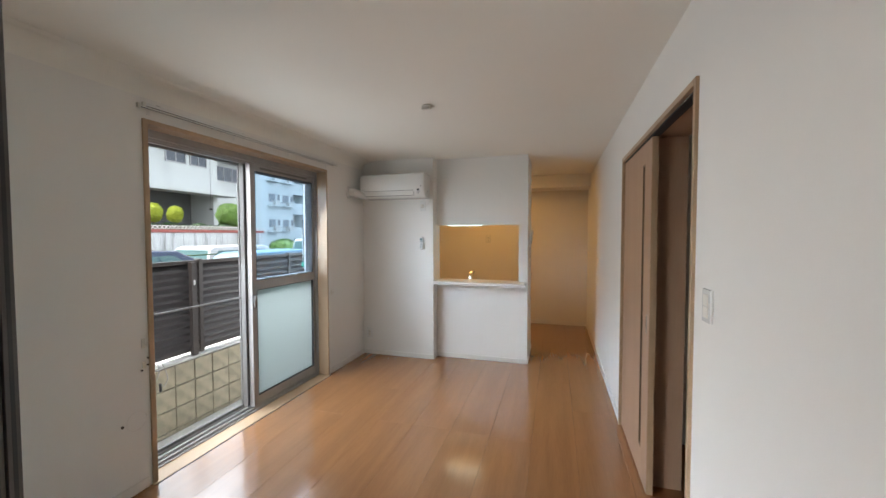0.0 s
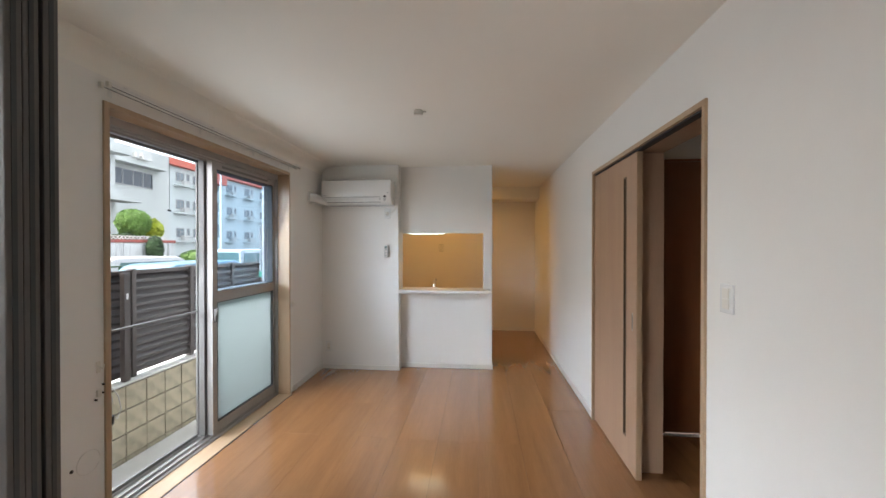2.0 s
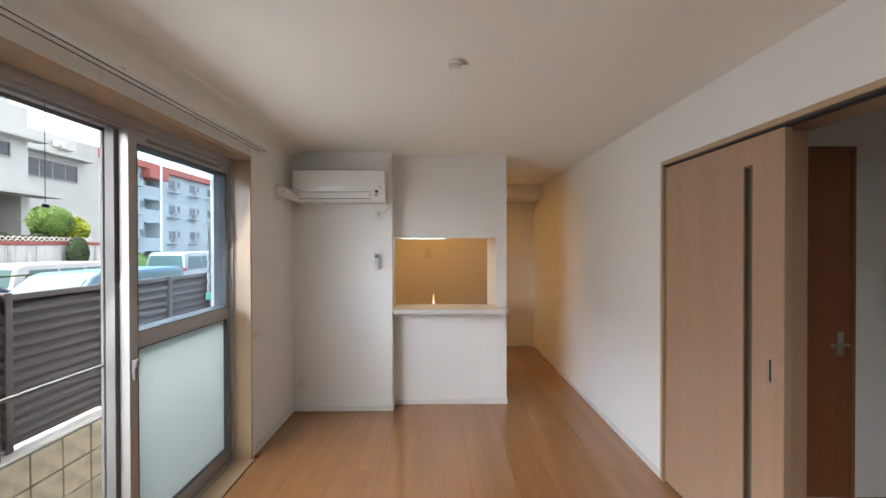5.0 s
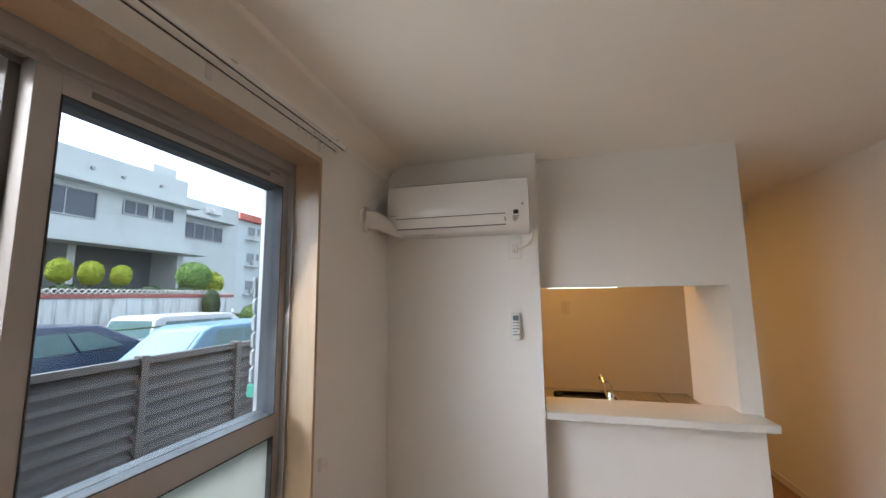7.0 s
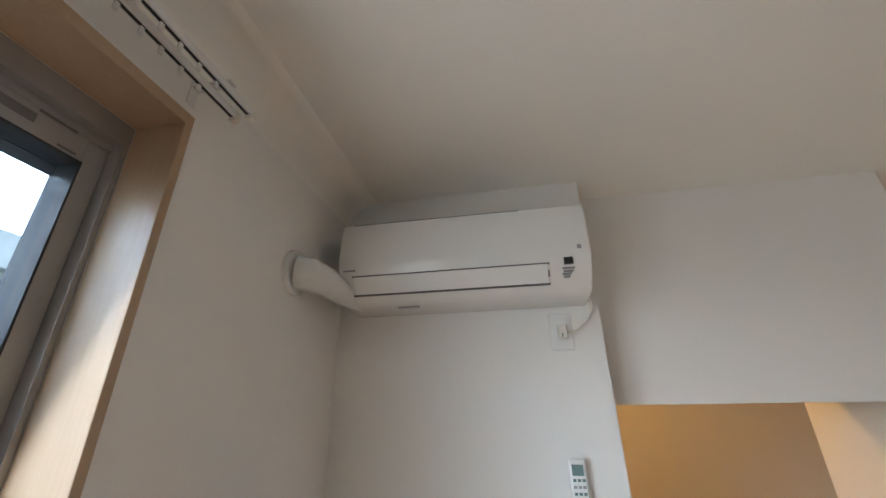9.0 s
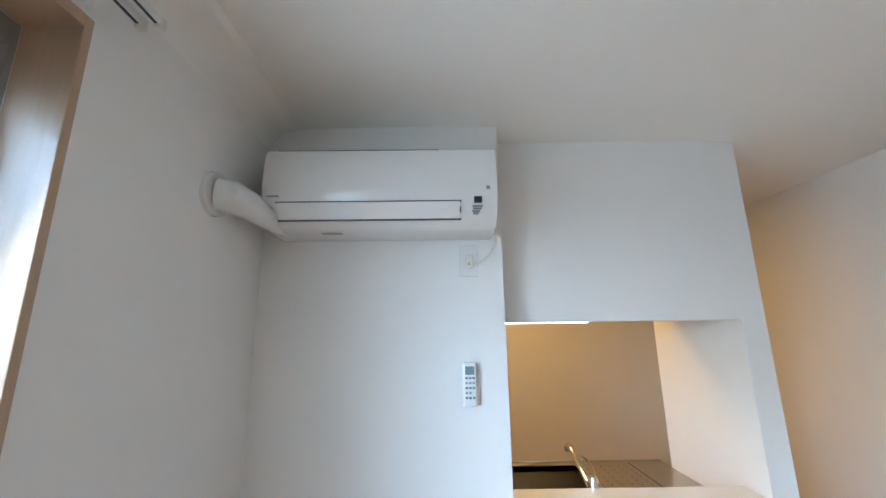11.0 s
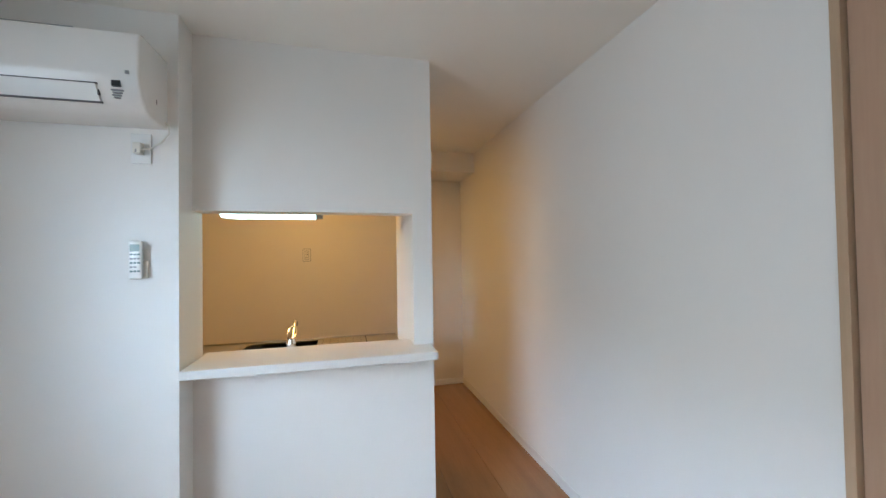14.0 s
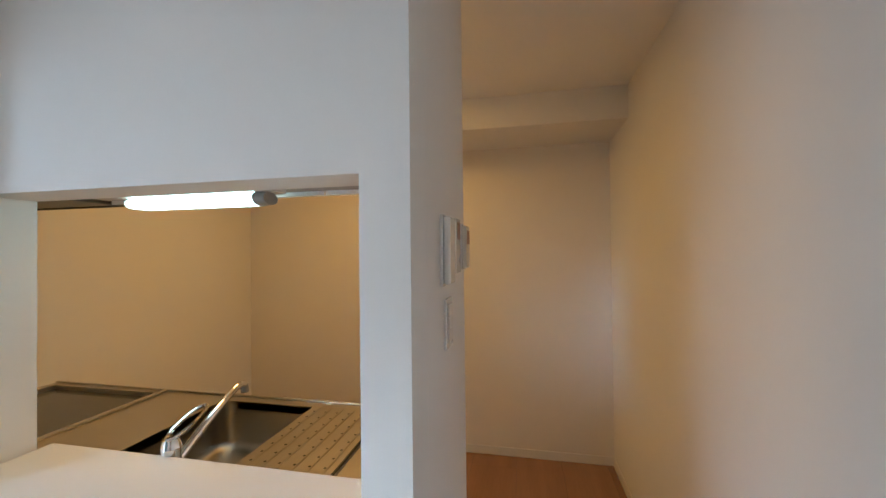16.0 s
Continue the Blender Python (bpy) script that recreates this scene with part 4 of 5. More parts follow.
t = thing("kitchen_socket", (1.195, BY, 1.36), "cream double socket on the kitchen wall", "socket")
# grey sheet, slightly larger than the plate, drawn as its shadow outline
part("shadow_gap", boxes((1.156, 1.234, BY - 0.002, BY, 1.356, 1.484)), GPLAST, t, "grey backing that draws a shadow line round the plate")
part("plate", boxes((1.160, 1.230, BY - 0.009, BY - 0.0021, 1.360, 1.480), bevel=0.002), CPLAST, t)
part("insert_gap", boxes((1.1765, 1.2135, BY - 0.0094, BY - 0.0091, 1.376, 1.464)), GPLAST, t)
part("insert", boxes((1.179, 1.211, BY - 0.0115, BY - 0.0095, 1.379, 1.461), bevel=0.0008), CPLAST, t)
for dz in (0.030, 0.058, 0.082):
    for dx in (-0.006, 0.006):
        part("slot", boxes((1.195 + dx - 0.0018, 1.195 + dx + 0.0018, BY - 0.0125, BY - 0.0116, 1.36 + dz, 1.371 + dz)), BLACK, t)

# ---- outdoors ----
GZ, PZ = -0.55, -0.42
structure("ground", boxes((-300, -11.25, -300, 300, -1.2, GZ - 0.001), (-11.25, -0.2, -300, 300, -1.2, GZ), (-0.2, 60, -300, SY - 0.12, -1.2, GZ), (-0.2, 60, BY + 0.12, 300, -1.2, GZ), (5.3, 60, SY - 0.12, BY + 0.12, -1.2, GZ)), ASPHALT, "grey asphalt car park and ground", "ground")
structure("pavement", boxes((-1.195, -0.2, -6, 12, GZ, PZ), bevel=0.004), CONC, "pale concrete strip along the house", "pavement")
structure("house_wall", boxes((-0.22, -0.2, -6, SY - 0.12, GZ, 5.4), (-0.22, -0.2, BY + 0.12, 12, GZ, 5.4), (-0.22, -0.2, SY - 0.12, BY + 0.12, CZ + 0.12, 5.4)), BLDA, "pale rendered outer wall", "wall")
structure("balcony_slab", boxes((-1.18, -0.22, -4.0, 4.33, 2.50, 2.66), (-1.18, -1.10, -4.0, 4.33, 2.66, 3.7), bevel=0.006), BLDA, "pale balcony over the window", "balcony")
structure("back_room_floor_base", boxes((-0.2, 5.3, SY - 0.12, BY + 0.12, -1.2, -0.20)), CONC, "concrete base of the flat", "foundation")
structure("raised_yard", boxes((-60, -11.25, -40, 15.05, GZ, 1.25)), SOIL, "raised yard behind the retaining wall", "ground")

rw = structure("retaining_wall", boxes((-11.25, -11.05, -40, 14.95, GZ, 1.59)), RETAIN, "white concrete retaining wall with dark rain streaks", "wall")
for i in range(40):
    y = -19.2 + i * 0.86
    bmx = boxes((-11.049, -11.035, y - 0.012, y + 0.012, GZ, 1.59))
    part("joint", bmx, RETAIN, rw)
structure("wall_coping", boxes((-11.29, -11.01, -40, 14.98, 1.591, 1.70), bevel=0.01), COPING, "red painted coping of the retaining wall", "wall coping")
bm = bmesh.new()
for s in (0, 1):
    pts = [(-11.15 + s * 0.012, -1.0 + k * 0.055, 1.785 + 0.065 * math.sin((k * 0.055) / 0.155 * math.pi + s * math.pi)) for k in range(286)]
    tube(bm, pts, 0.016, 5)
solid("wave_railing", bm, LATTICE, "low white railing of crossing waves on the red coping", "railing", smooth=True)

# block wall with louvred fence
bw = structure("block_wall", boxes((-1.385, -1.210, -6, 12, GZ, 0.242)), MORTAR, "cream decorative block wall under the fence", "wall")
structure("block_wall_top", boxes((-1.390, -1.195, -6, 12, 0.2425, 0.262), bevel=0.003), CONC, "pale mortar cap of the block wall", "wall")


def fence():
    f = thing("louvre_fence", (-1.30, 3.0, 0.262), "dark brown aluminium louvre fence on the block wall", "fence")
    rail = [(-1.330, -1.285, -1.0, 9.0, 1.195, 1.232), (-1.325, -1.290, -1.0, 9.0, 0.290, 0.318)]
    part("rail", boxes(rail[0], bevel=0.003), FENCEP, f)
    part("rail", boxes(rail[1], bevel=0.003), FENCEP, f)
    for i in range(15):
        y = -1.08 + i * 0.70
        part("post", boxes((-1.335, -1.268, y - 0.022, y + 0.022, 0.262, 1.245), bevel=0.004), FENCEP, f)
    slat = bmesh.new()
    extrude_profile(slat, [(-0.024, 0.034), (-0.018, 0.038), (0.021, -0.012), (0.021, -0.037), (0.016, -0.037), (0.015, -0.014)], 1, -0.3275, 0.3275)
    me = finish("slat", slat, FENCE)
    for i in range(14):
        for k in range(12):
            s = new("slat", me)
            s.parent = f
            s.location = Vector((-1.307, -0.73 + i * 0.70, 0.357 + k * 0.0725)) - f.location
    for y in (-1.3, 0.85, 3.00, 5.15):
        p = thing("fence_stay", (-1.24, y, 0.262), "dark brown stay post fixed in front of the fence", "fence post", "fence stays")
        part("post", boxes((-1.262, -1.218, y - 0.028, y + 0.028, 0.2625, 1.19), bevel=0.003), FENCEP, p)
        part("foot", boxes((-1.258, -1.222, y - 0.020, y + 0.020, 0.175, 0.2620)), FENCEP, p)
        part("arm", boxes((-1.2675, -1.218, y - 0.028, y + 0.028, 1.1905, 1.215)), FENCEP, p)
        part("sticker", boxes((-1.2175, -1.2165, y - 0.010, y + 0.010, 0.985, 1.035)), WPLAST, p, "small white sticker")


fence()

# laundry pole bracket outside the window
t = thing("laundry_pole_bracket", (-0.285, 3.515, 1.14), "white metal laundry pole bracket with round holes outside the window", "bracket")


def holed_strip(x, y, zs, half, pitch, r, thick, n=16):
    """A flat upright strip with a round hole in each of its square cells."""
    bm = bmesh.new()
    for zc in zs:
        rings = []
        for sx in (-thick / 2, thick / 2):
            inner, outer = [], []
            for k in range(n):
                a = (k + 0.5) * math.tau / n
                c, s = math.cos(a), math.sin(a)
                m = max(abs(c), abs(s))
                inner.append(bm.verts.new((x + sx, y + r * c, zc + r * s)))
                outer.append(bm.verts.new((x + sx, y + half * c / m, zc + pitch / 2 * s / m)))
            rings.append((inner, outer))
        (i0, o0), (i1, o1) = rings
        for k in range(n):
            j = (k + 1) % n
            bm.faces.new((i0[k], i0[j], o0[j], o0[k]))
            bm.faces.new((i1[k], o1[k], o1[j], i1[j]))
            bm.faces.new((i0[k], i1[k], i1[j], i0[j]))
            bm.faces.new((o0[k], o0[j], o1[j], o1[k]))
    bmesh.ops.recalc_face_normals(bm, faces=bm.faces)
    return bm


arm = holed_strip(-0.285, 3.528, [1.240 + 0.072 * k for k in range(5)], 0.043, 0.072, 0.027, 0.012)
box(arm, -0.291, -0.279, 3.485, 3.571, 1.5641, 1.655, bevel=0.004)
part("arm", arm, WEATH, t)
part("pivot", rod(bmesh.new(), (-0.300, 3.515, 1.625), (-0.263, 3.515, 1.625), 0.011, 12), WPLAST, t, smooth=True)
part("wall_plate", boxes((-0.232, -0.221, 3.530, 3.575, 1.16, 1.66), bevel=0.003), ALUD, t)
part("end_block", boxes((-0.305, -0.232, 3.490, 3.545, 1.150, 1.2035), bevel=0.004), GREENL, t, "green plastic end block")

# hanging wire with a clip
t = thing("cord_toggle", (-0.185, 2.28, 1.68), "small black toggle on a thin dark cord, hanging in the window", "window cord")
part("cord", rod(bmesh.new(), (-0.185, 2.28, 1.70), (-0.185, 2.28, 2.10), 0.0012, 6), BLACK, t)
part("toggle", boxes((-0.190, -0.180, 2.268, 2.292, 1.680, 1.694), bevel=0.002), BLACK, t)


def far_window(parent, x, y0, y1, z0, z1, panes=2, pane_material=None):
    w = part("window", boxes((x - 0.02, x + 0.05, y0 - 0.05, y0, z0 - 0.05, z1 + 0.05), (x - 0.02, x + 0.05, y1, y1 + 0.05, z0 - 0.05, z1 + 0.05),
                             (x - 0.02, x + 0.05, y0, y1, z1, z1 + 0.05), (x - 0.02, x + 0.05, y0, y1, z0 - 0.05, z0),
                             *[(x - 0.02, x + 0.03, y0 + (y1 - y0) * k / panes - 0.02, y0 + (y1 - y0) * k / panes + 0.02, z0, z1) for k in range(1, panes)]), WINF, parent, "grey-framed window")
    for k in range(panes):
        a, b = y0 + (y1 - y0) * k / panes, y0 + (y1 - y0) * (k + 1) / panes
        part("pane", boxes((x - 0.015, x + 0.012, a + (0.02 if k else 0), b - (0.02 if k < panes - 1 else 0), z0, z1)), pane_material or WINDG, w)
    return w


def building_a():
    t = thing("office_building", (-18, 8, 1.25), "two-storey pale rendered building with a long canopy over its garage bays", "building")
    fx = -15.2
    part("wall", boxes((-26, fx, -12, 16.0, 4.35, 7.42), (-26, fx - 1.6, -12, 16.0, 1.25, 4.35), (fx - 1.6, fx, 15.72, 16.0, 1.25, 4.35), (fx - 1.6, fx - 0.2, 11.6, 11.85, 1.25, 4.35), (fx - 1.6, fx - 0.2, 9.0, 9.25, 1.25, 4.35), (fx - 1.6, fx - 0.2, 5.0, 5.25, 1.25, 4.35), (fx - 1.6, fx - 0.2, 0.0, 0.25, 1.25, 4.35)), BLDA, t)
    part("rear_wing", boxes((-26, -17.2, 16.0, 21.4, 1.25, 7.30)), BLDA, t)
    part("roof_block", boxes((-18.5, -15.9, 14.8, 15.95, 7.42, 8.05)), BLDA, t)
    part("eave", boxes((fx, fx + 0.55, -12, 16.3, 6.10, 6.22), bevel=0.01), BLDA, t, "thin concrete eave over the upper windows")
    part("eave", boxes((-17.2, -16.6, 16.9, 20.6, 6.22, 6.34), bevel=0.01), BLDA, t, "thin concrete eave over the upper windows")
    part("canopy", boxes((fx, fx + 0.95, -12, 16.45, 3.86, 4.05), bevel=0.01), BLDA, t, "long concrete canopy")
    part("canopy_upstand", boxes((fx, fx + 0.12, -12, 16.2, 4.051, 4.45)), BLDA, t)
    part("garage_shutter", boxes((fx - 1.62, fx - 1.55, 11.86, 15.71, 1.25, 4.34)), DARKG, t, "grey garage shutter coloured as in the canopy's shade")
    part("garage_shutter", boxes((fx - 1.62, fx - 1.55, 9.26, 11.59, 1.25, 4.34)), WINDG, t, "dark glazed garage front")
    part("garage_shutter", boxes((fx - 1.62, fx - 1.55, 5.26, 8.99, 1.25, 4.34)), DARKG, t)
    for y0, y1, z0, z1, n in ((1.0, 4.6, 4.85, 5.82, 3), (5.6, 8.4, 4.92, 5.86, 3), (9.3, 12.2, 4.92, 5.86, 3), (13.2, 14.15, 5.36, 5.88, 2), (14.45, 15.30, 5.36, 5.88, 2)):
        far_window(t, fx, y0, y1, z0, z1, n)
    far_window(t, -17.2, 17.7, 20.15, 5.15, 5.95, 4)
    part("roof_vent", boxes((-17.19, -16.85, 19.2, 19.8, 6.65, 6.98), (-17.19, -16.95, 18.9, 19.1, 6.7, 7.0)), LATTICE, t, "white wall fan unit")
    for y, z in ((11.9, 6.75), (13.0, 6.72), (14.6, 6.8)):
        part("wall_fitting", boxes((fx, fx + 0.12, y, y + 0.12, z, z + 0.10)), WINF, t)
    t.location += Vector((0, 0.3, -0.33))


building_a()


def apartments():
    fx = -25.0
    t = thing("apartment_building", (-30, 40, GZ), "pale four-storey apartment building with a red roof band and small balconies", "building")
    part("wall", boxes((-36, fx, 29.7, 34.6, GZ, 8.85), (-36, fx, 36.6, 75, GZ, 8.85), (-36, fx - 1.3, 34.6, 36.6, GZ, 8.85)), BLDB, t)
    part("roof", boxes((-36.3, fx + 0.5, 29.4, 75.3, 8.86, 9.42)), ROOFRED, t, "red roof band")
    part("stair_roof", boxes((fx - 1.3, fx + 0.75, 34.4, 36.8, 8.05, 8.855)), ROOFRED, t, "red hood over the stairwell")
    floors = (0.15, 2.75, 5.35, 7.35)
    for k, z in enumerate((-0.25, 2.35, 4.95, 7.10)):
        part("landing", boxes((fx - 1.29, fx, 34.61, 36.59, z - 0.9, z + 0.30)), BLDB, t)
    ys = [31.4 + 0.0, 33.4] + [38.2 + 3.1 * i for i in range(11)]
    for z in (-0.0, 2.45, 5.0, 7.45):
        for y in ys:
            far_window(t, fx, y - 0.40, y + 0.40, z + 0.18, z + 0.90, 2, FLATG)
            far_window(t, fx, y + 0.82, y + 1.06, z + 0.35, z + 0.90, 1, FLATG)
            bl = part("balcony", boxes((fx + 0.04, fx + 0.60, y - 0.75, y + 0.75, z - 0.32, z - 0.22)), BLDB, t)
            part("balcony_rail", boxes((fx + 0.57, fx + 0.60, y - 0.75, y + 0.75, z + 0.10, z + 0.14), *[(fx + 0.575, fx + 0.595, y - 0.75 + j * 0.3, y - 0.73 + j * 0.3, z - 0.219, z + 0.099) for j in range(6)]), WINF, bl)
            part("cooling_unit", boxes((fx + 0.10, fx + 0.42, y + 0.05, y + 0.65, z - 0.215, z + 0.26)), LATTICE, bl)
    pl = thing("street_pole", (-21, 34.5, GZ), "slim grey street pole", "pole")
    part("pole", rod(bmesh.new(), (-21, 31.7, GZ), (-21, 31.7, 8.8), 0.10, 10, 0.07), CONC, pl)
    t.location += Vector((0, 0.4, -0.30))


apartments()
structure("far_hedge_bank", boxes((-24, -13, 24.0, 25.5, GZ, 0.5)), SOIL, "low earth bank", "ground")


# ---- plants ----
def leafy(bm, c, r, count, leaf, seed, squash=(1, 1, 1), flat=0.25):
    """Many small folded leaves on and in an uneven rounded mass."""
    rnd = random.Random(seed)
    for _ in range(count):
        u, a = rnd.uniform(-1, 1), rnd.uniform(0, math.tau)
        s = math.sqrt(1 - u * u)
        d = Vector((s * math.cos(a), s * math.sin(a), u))
        wob = 1 + 0.10 * noise.noise(d * 2.3 + Vector((seed, 0, 0)))
        rr = r * wob * rnd.uniform(0.86, 1.04)
        p = Vector(c) + Vector((d.x * squash[0], d.y * squash[1], d.z * squash[2])) * rr
        n1 = (d + Vector((rnd.uniform(-1, 1), rnd.uniform(-1, 1), rnd.uniform(-1, 1))) * 0.9).normalized()
        e1 = n1.orthogonal().normalized()
        e1 = (e1 * math.cos(a) + n1.cross(e1) * math.sin(a)) * leaf * rnd.uniform(0.7, 1.3)
        e2 = n1.cross(e1).normalized() * leaf * 0.5
        v = [bm.verts.new(p - e1), bm.verts.new(p + e2 + n1 * leaf * flat), bm.verts.new(p + e1), bm.verts.new(p - e2 + n1 * leaf * flat)]
        bm.faces.new((v[0], v[1], v[2]))
        bm.faces.new((v[0], v[2], v[3]))


def core(bm, c, r, squash, seed):
    res = bmesh.ops.create_icosphere(bm, subdivisions=3, radius=r * 0.88)
    for v in res["verts"]:
        v.co = Vector((v.co.x * squash[0], v.co.y * squash[1], v.co.z * squash[2])) * (1 + 0.10 * noise.noise(v.co.normalized() * 2.3 + Vector((seed, 0, 0)))) + Vector(c)


def shrub(place, r, h, material, seed, squash, label, leaf=0.030, count=2600, name="round_shrub"):
    x, y, z = place
    t = thing(name, place, label, "shrub")
    bm = bmesh.new()
    rod(bm, (x, y, z), (x + 0.02, y, z + h), 0.045, 8, 0.03)
    for k in range(4):
        a = k * 1.6 + seed
        rod(bm, (x, y, z + h * 0.6), (x + 0.5 * r * math.cos(a), y + 0.5 * r * math.sin(a), z + h + 0.1 * r), 0.02, 6, 0.01)
    part("trunk", bm, BARK, t)
    bm = bmesh.new()
    leafy(bm, (x, y, z + h), r, count, leaf, seed, squash)
    core(bm, (x, y, z + h), r, squash, seed)
    part("crown", bm, material, t)
    return t


for i, y in enumerate((6.6, 7.4, 8.2, 9.0, 9.78, 10.56, 11.42)):
    shrub((-12.1, y, 1.25), 0.285 + 0.012 * ((i * 7) % 3 - 1), 1.09 + 0.03 * ((i * 5) % 3 - 1), LEAFY, i + 1, (1, 1.0, 1.22), "round clipped yellow-green shrub on a short stem behind the wall")
shrub((-12.0, 14.0, 1.25), 0.56, 1.14, LEAFG, 21, (1, 1.05, 0.98), "large rounded fresh green bush behind the wall", 0.045, 3600, "bush")
shrub((-12.2, 14.98, 1.25), 0.50, 0.90, LEAFY, 27, (1, 0.8, 1.0), "loose yellow-tinged green bush with long leaves", 0.085, 900, "bush")
shrub((-10.80, 13.70, 0.8), 0.38, 0.55, LEAFD, 33, (0.75, 0.75, 1.3), "dark green plant hanging over the retaining wall", 0.04, 1800, "hanging_plant")
for i in range(9):
    shrub((-11.9, 9.2 + i * 0.62, 1.25), 0.30, 0.42 + 0.08 * (i % 2), LEAFD, 40 + i, (1, 1.25, 0.8), "low dark green hedge plant behind the railing", 0.045, 900, "hedge_plant")
for i in range(5):
    shrub((-14.5 - i * 0.8, 20.5 + i * 1.0, GZ), 0.85, 1.0, LEAFD if i % 2 else LEAFG, 60 + i, (1, 1.2, 0.9), "dark green roadside bush", 0.07, 900, "bush")


# ---- cars ----
def car(name, label, place, turn, length, width, prof, glass_prof, paint, wheel_r, front=0.75, rear=0.75, lamp_z=0.75, rear_edge=7):
    """Side profile pairs are (along, up) from the front bumper; the sides lean in above the waist."""
    t = thing(name, (0, 0, 0), label, "car")
    w = width / 2
    waist = max(z for _, z in prof) * 0.58

    def lean(z, x):
        s = -1 if x < 0 else 1
        return s * (w - max(0, z - waist) * 0.20 - (0.05 if z < 0.3 else 0))
    bm = bmesh.new()
    L, R = [bm.verts.new((lean(z, -1), y, z)) for y, z in prof], [bm.verts.new((lean(z, 1), y, z)) for y, z in prof]
    bm.faces.new(L), bm.faces.new(R[::-1])
    for i in range(len(prof)):
        j = (i + 1) % len(prof)
        bm.faces.new((L[j], L[i], R[i], R[j]))
    bmesh.ops.recalc_face_normals(bm, faces=bm.faces)
    bmesh.ops.bevel(bm, geom=[e for e in bm.edges], offset=0.05, segments=3, affect="EDGES", profile=0.6)
    part("body", bm, paint, t, smooth=True)
    for s in (-1, 1):
        bm = bmesh.new()
        for poly in side_windows(glass_prof):
            vs = [bm.verts.new((lean(z, s) + s * 0.006, y, z)) for y, z in poly]
            f = bm.faces.new(vs)
            r = bmesh.ops.extrude_face_region(bm, geom=[f])
            bmesh.ops.translate(bm, vec=(-s * 0.02, 0, 0), verts=[v for v in r["geom"] if isinstance(v, bmesh.types.BMVert)])
        bmesh.ops.recalc_face_normals(bm, faces=bm.faces)
        part("side_windows", bm, CARGL, t, "dark side windows")
        part("mirror", boxes((min(s * (w + 0.02), s * (w + 0.20)), max(s * (w + 0.02), s * (w + 0.20)), glass_prof[0][0] + 0.12, glass_prof[0][0] + 0.20, waist + 0.02, waist + 0.16), bevel=0.02), paint, t, "door mirror")
        for y in (front, length - rear):
            wh = part("wheel", rod(bmesh.new(), (s * (w - 0.20), y, wheel_r), (s * (w - 0.01), y, wheel_r), wheel_r, 24), TYRE, t, smooth=True)
            part("rim", rod(bmesh.new(), (s * (w - 0.0099), y, wheel_r), (s * (w + 0.004), y, wheel_r), wheel_r * 0.62, 16), ALU, wh, "metal wheel rim", True)
        part("rear_lamp", boxes((min(s * (w - 0.30), s * (w - 0.02)), max(s * (w - 0.30), s * (w - 0.02)), length - 0.14, length + 0.012, lamp_z, lamp_z + 0.14), bevel=0.02), REDL, t, "red rear lamp")
        part("headlamp", boxes((min(s * (w - 0.36), s * (w - 0.06)), max(s * (w - 0.36), s * (w - 0.06)), -0.012, 0.20, 0.58, 0.72), bevel=0.03), LATTICE, t, "clear headlamp")
    # windscreen and rear window
    def along(i, f):
        return tuple(a + (b - a) * f for a, b in zip(prof[i], prof[i + 1]))
    for nm, (p, q) in (("windscreen", (along(3, 0.06), along(3, 0.92))), ("rear_window", (along(rear_edge, 0.88), along(rear_edge, 0.08)))):
        bm = bmesh.new()
        wp, wq = abs(lean(p[1], 1)) - 0.09, abs(lean(q[1], 1)) - 0.09
        d = Vector((0, q[0] - p[0], q[1] - p[1])).normalized()
        nrm = Vector((0, -d.z, d.y)) * (1 if nm == "windscreen" else -1)
        pts = [v - nrm * 0.01 for v in (Vector((-wp, *p)), Vector((wp, *p)), Vector((wq, *q)), Vector((-wq, *q)))]
        f = bm.faces.new([bm.verts.new(v) for v in pts])
        r = bmesh.ops.extrude_face_region(bm, geom=[f])
        bmesh.ops.translate(bm, vec=nrm * 0.022, verts=[v for v in r["geom"] if isinstance(v, bmesh.types.BMVert)])
        bmesh.ops.recalc_face_normals(bm, faces=bm.faces)
        part(nm, bm, CARGL, t, "dark glass")
    part("number_plate", boxes((-0.17, 0.17, length + 0.013, length + 0.020, 0.42, 0.58)), LATTICE, t)
    t.matrix_world = Matrix.Translation(place) @ pose(0, 0, 0, 0, 0, turn)
    return t


def side_windows(g):
    (ya, za), (yb, zb), (yc, zc), (yd, zd) = g
    n = 3 if yd - ya > 1.9 else 2
    out = []
    for k in range(n):
        f0, f1 = k / n + 0.012, (k + 1) / n - 0.012
        out.append([(ya + (yd - ya) * f0, za + (zd - za) * f0), (ya + (yd - ya) * f1, za + (zd - za) * f1), (yb + (yc - yb) * f1, zb + (zc - zb) * f1), (yb + (yc - yb) * f0, zb + (zc - zb) * f0)])
    return out


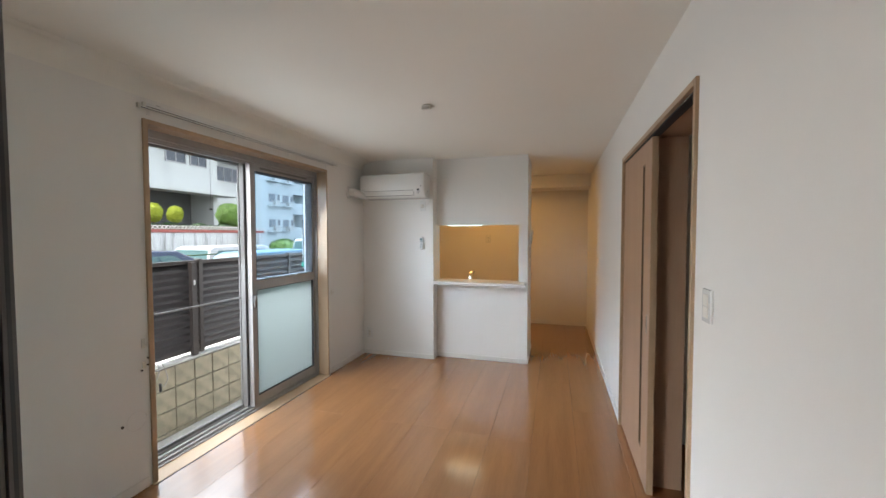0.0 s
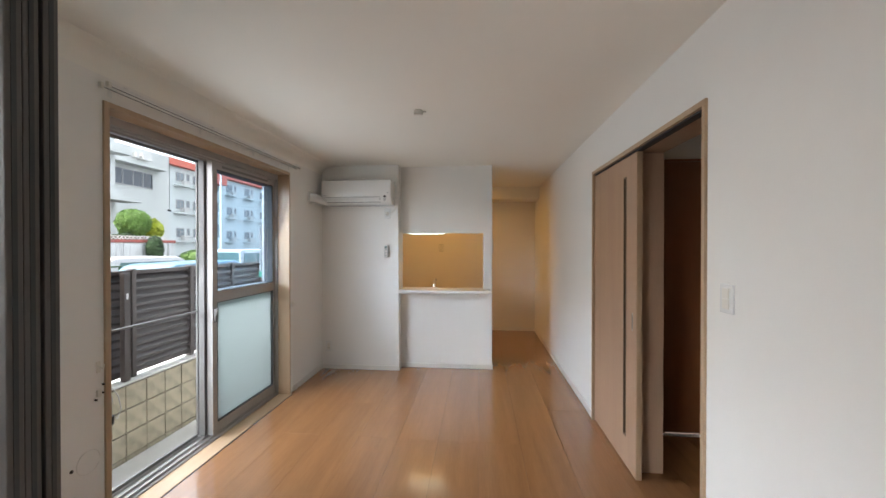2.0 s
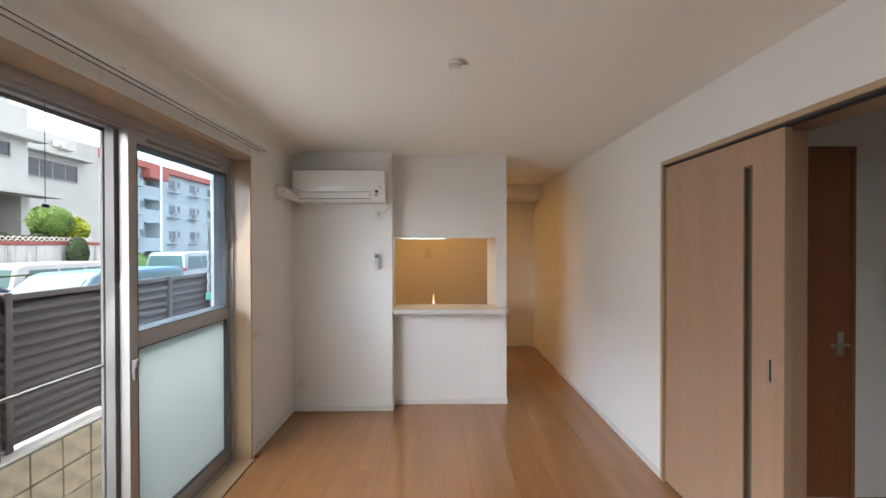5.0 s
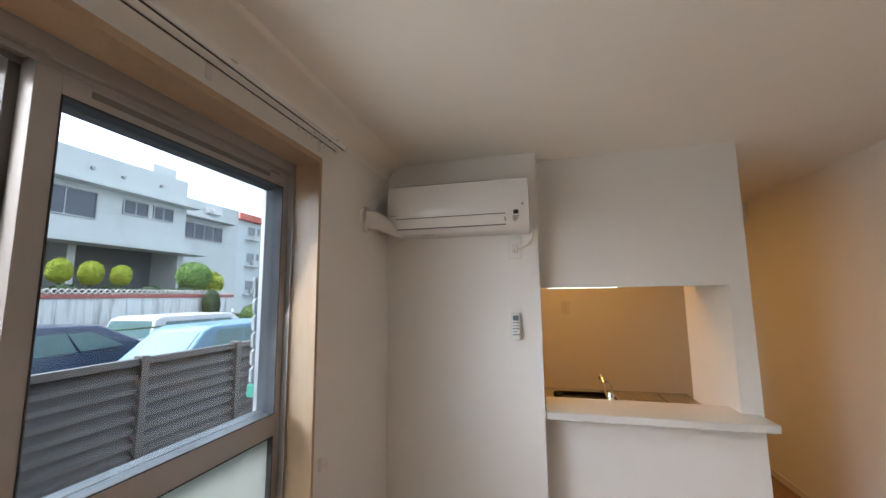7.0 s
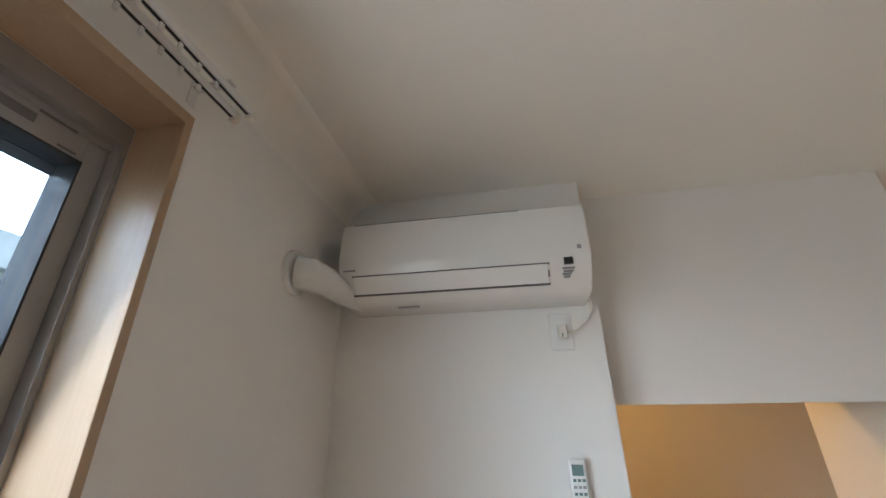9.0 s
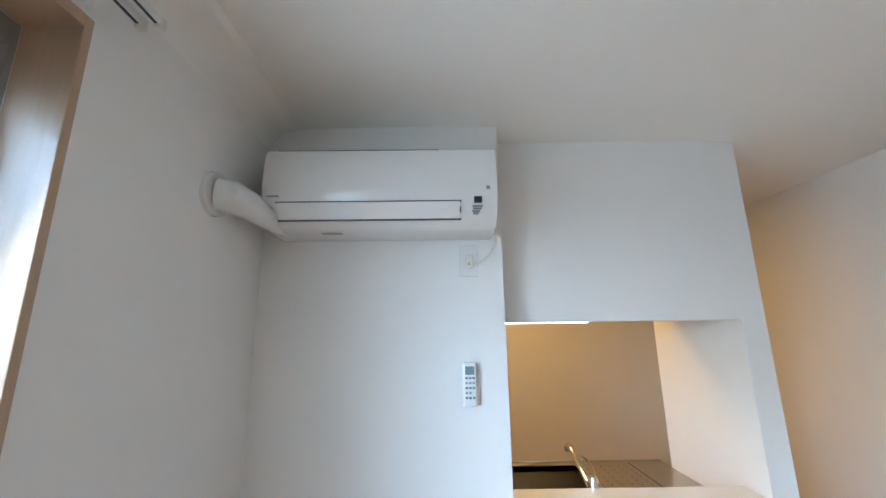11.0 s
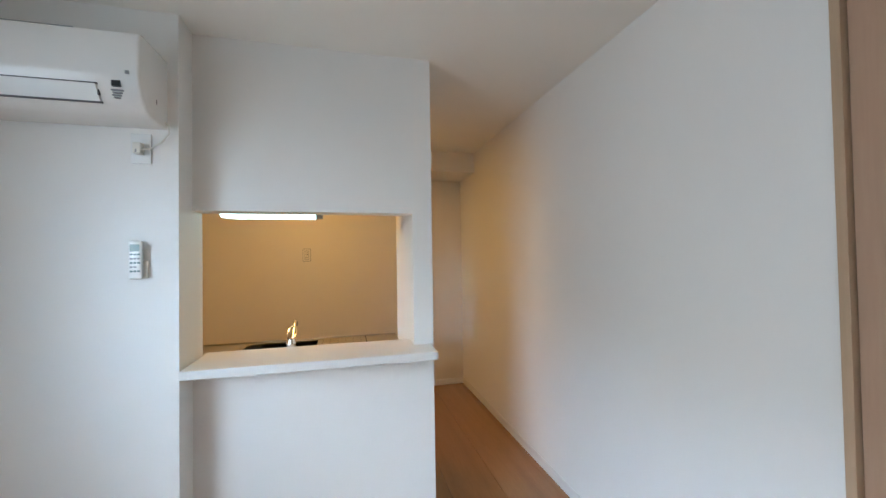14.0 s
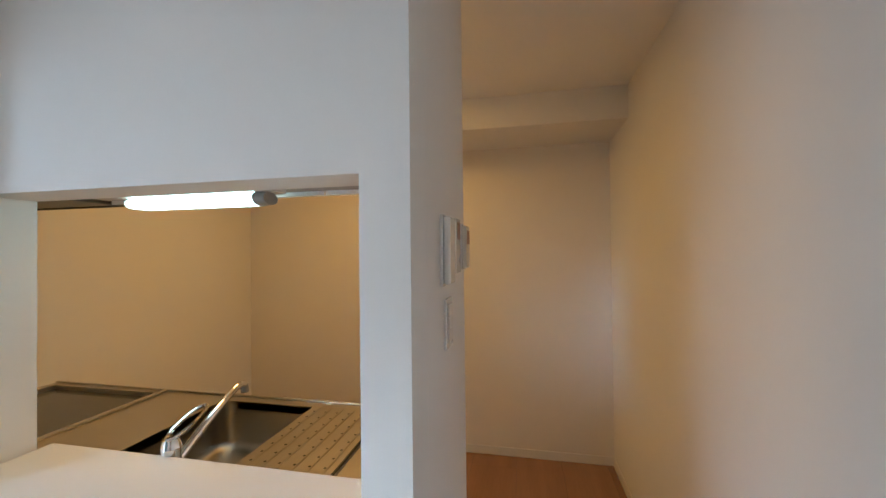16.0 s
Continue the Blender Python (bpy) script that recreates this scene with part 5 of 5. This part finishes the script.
car("kei_van", "pale blue boxy small van parked close behind the fence", (-5.8, 7.25, GZ), 0, 3.40, 1.48,
    [(0.0, 0.28), (0.0, 0.74), (0.10, 0.93), (0.20, 0.99), (0.78, 1.52), (0.98, 1.585), (3.10, 1.60), (3.32, 1.52), (3.40, 0.95), (3.40, 0.28)],
    [(0.70, 1.00), (1.06, 1.50), (3.18, 1.50), (3.28, 1.00)], CARSKY, 0.28, 0.55, 0.60)
car("suv_blue", "dark navy blue parked suv with red rear lamps", (-8.25, 4.20, GZ), 0, 4.65, 1.82,
    [(0.0, 0.32), (0.0, 0.80), (0.20, 0.98), (1.35, 1.10), (2.05, 1.58), (2.50, 1.66), (3.60, 1.62), (4.35, 1.25), (4.62, 1.05), (4.65, 0.60), (4.60, 0.32)],
    [(1.55, 1.10), (2.20, 1.50), (3.45, 1.50), (4.05, 1.18)], CARBLUE, 0.35, 0.90, 0.85, 0.90, 6)
car("suv_white", "white parked suv with a dark rear window", (-9.45, 14.3, GZ), 180, 4.60, 1.80,
    [(0.0, 0.32), (0.0, 0.85), (0.15, 1.02), (1.10, 1.10), (1.75, 1.58), (2.00, 1.66), (4.20, 1.66), (4.40, 1.58), (4.60, 1.05), (4.60, 0.32)],
    [(1.30, 1.10), (1.95, 1.51), (4.15, 1.51), (4.30, 1.10)], CARWHITE, 0.35, 0.90, 0.85, 0.95)
car("minivan_white", "white parked minivan farther along the car park", (-10.2, 21.6, GZ), 180, 4.70, 1.74,
    [(0.0, 0.30), (0.0, 0.80), (0.15, 1.02), (0.90, 1.14), (1.70, 1.78), (1.95, 1.86), (4.40, 1.84), (4.58, 1.76), (4.70, 1.05), (4.70, 0.30)],
    [(1.15, 1.16), (1.90, 1.68), (4.32, 1.66), (4.48, 1.12)], CARWHITE, 0.33, 0.85, 0.80, 1.05)

# low green rail of the car park
t = thing("parking_rail", (-8.0, 9.0, GZ), "low dark green tube rail between the parking rows", "railing")
bm = bmesh.new()
tube(bm, [(-7.9, 7.6, GZ + 1.45), (-7.9, 13.0, GZ + 1.45)], 0.02, 8)
part("rail", bm, LEAFD, t)
for y in (7.6, 9.4, 11.2, 13.0):
    part("post", rod(bmesh.new(), (-7.9, y, GZ), (-7.9, y, GZ + 1.429), 0.02, 8), LEAFD, t)

# ---- pieces: floor boards and wall blocks ----


def floor_boards():
    gap, wd, ln = 0.0004, 0.303, 1.818
    cache = {}
    regions = ((0.0, RX, SY, BY), (RX + 0.0005, 5.2, 0.3, 3.04))
    rnd = random.Random(5)
    for x0, x1, y0, y1 in regions:
        i, x = 0, x0 + (0.0365 if x0 < 1 else 0)
        xs = [(x0, x)] if x0 < 1 else []
        while x < x1 - 0.01:
            xs.append((x, min(x + wd, x1)))
            x += wd
        for a, b in xs:
            y = y0 - rnd.choice((0.0, 0.606, 1.212)) - 0.3
            i += 1
            if x0 < 1 and a < 0.03:
                pieces = [(y0, 1.66), (3.55, y1)]
            else:
                pieces = []
                while y < y1:
                    pieces.append((max(y, y0), min(y + ln, y1)))
                    y += ln
            for c, d in pieces:
                if d - c < 0.02 or b - a < 0.005:
                    continue
                key = (round(b - a, 4), round(d - c, 4))
                if key not in cache:
                    bm = boxes((-(b - a) / 2 + gap, (b - a) / 2 - gap, -(d - c) / 2 + gap, (d - c) / 2 - gap, -0.0118, 0.0))
                    ed = [e for e in bm.edges if all(v.co.z > -0.001 for v in e.verts)]
                    bmesh.ops.bevel(bm, geom=ed, offset=0.0006, segments=1, affect="EDGES")
                    cache[key] = finish("floor_board", bm, FLOORW)
                ob = new("floor_board", cache[key])
                ob.parent = floor
                ob.location = ((a + b) / 2, (c + d) / 2, 0)


floor_boards()


def wall_blocks():
    bm = boxes((-0.010, 0.014, -0.0985, 0.0985, -0.0980, 0.0980), bevel=0.005)
    for v in bm.verts:
        if v.co.x > 0.01:
            v.co.x += 0.004 * noise.noise(v.co * 40)
    me = finish("block", bm, BLOCKM)
    rnd = random.Random(9)
    for i in range(46):
        for k in range(4):
            ob = new("block", me)
            ob.parent = bw
            ob.location = (-1.209 + rnd.uniform(-0.002, 0.002), -0.440 + i * 0.206, 0.1325 - k * 0.206)


wall_blocks()
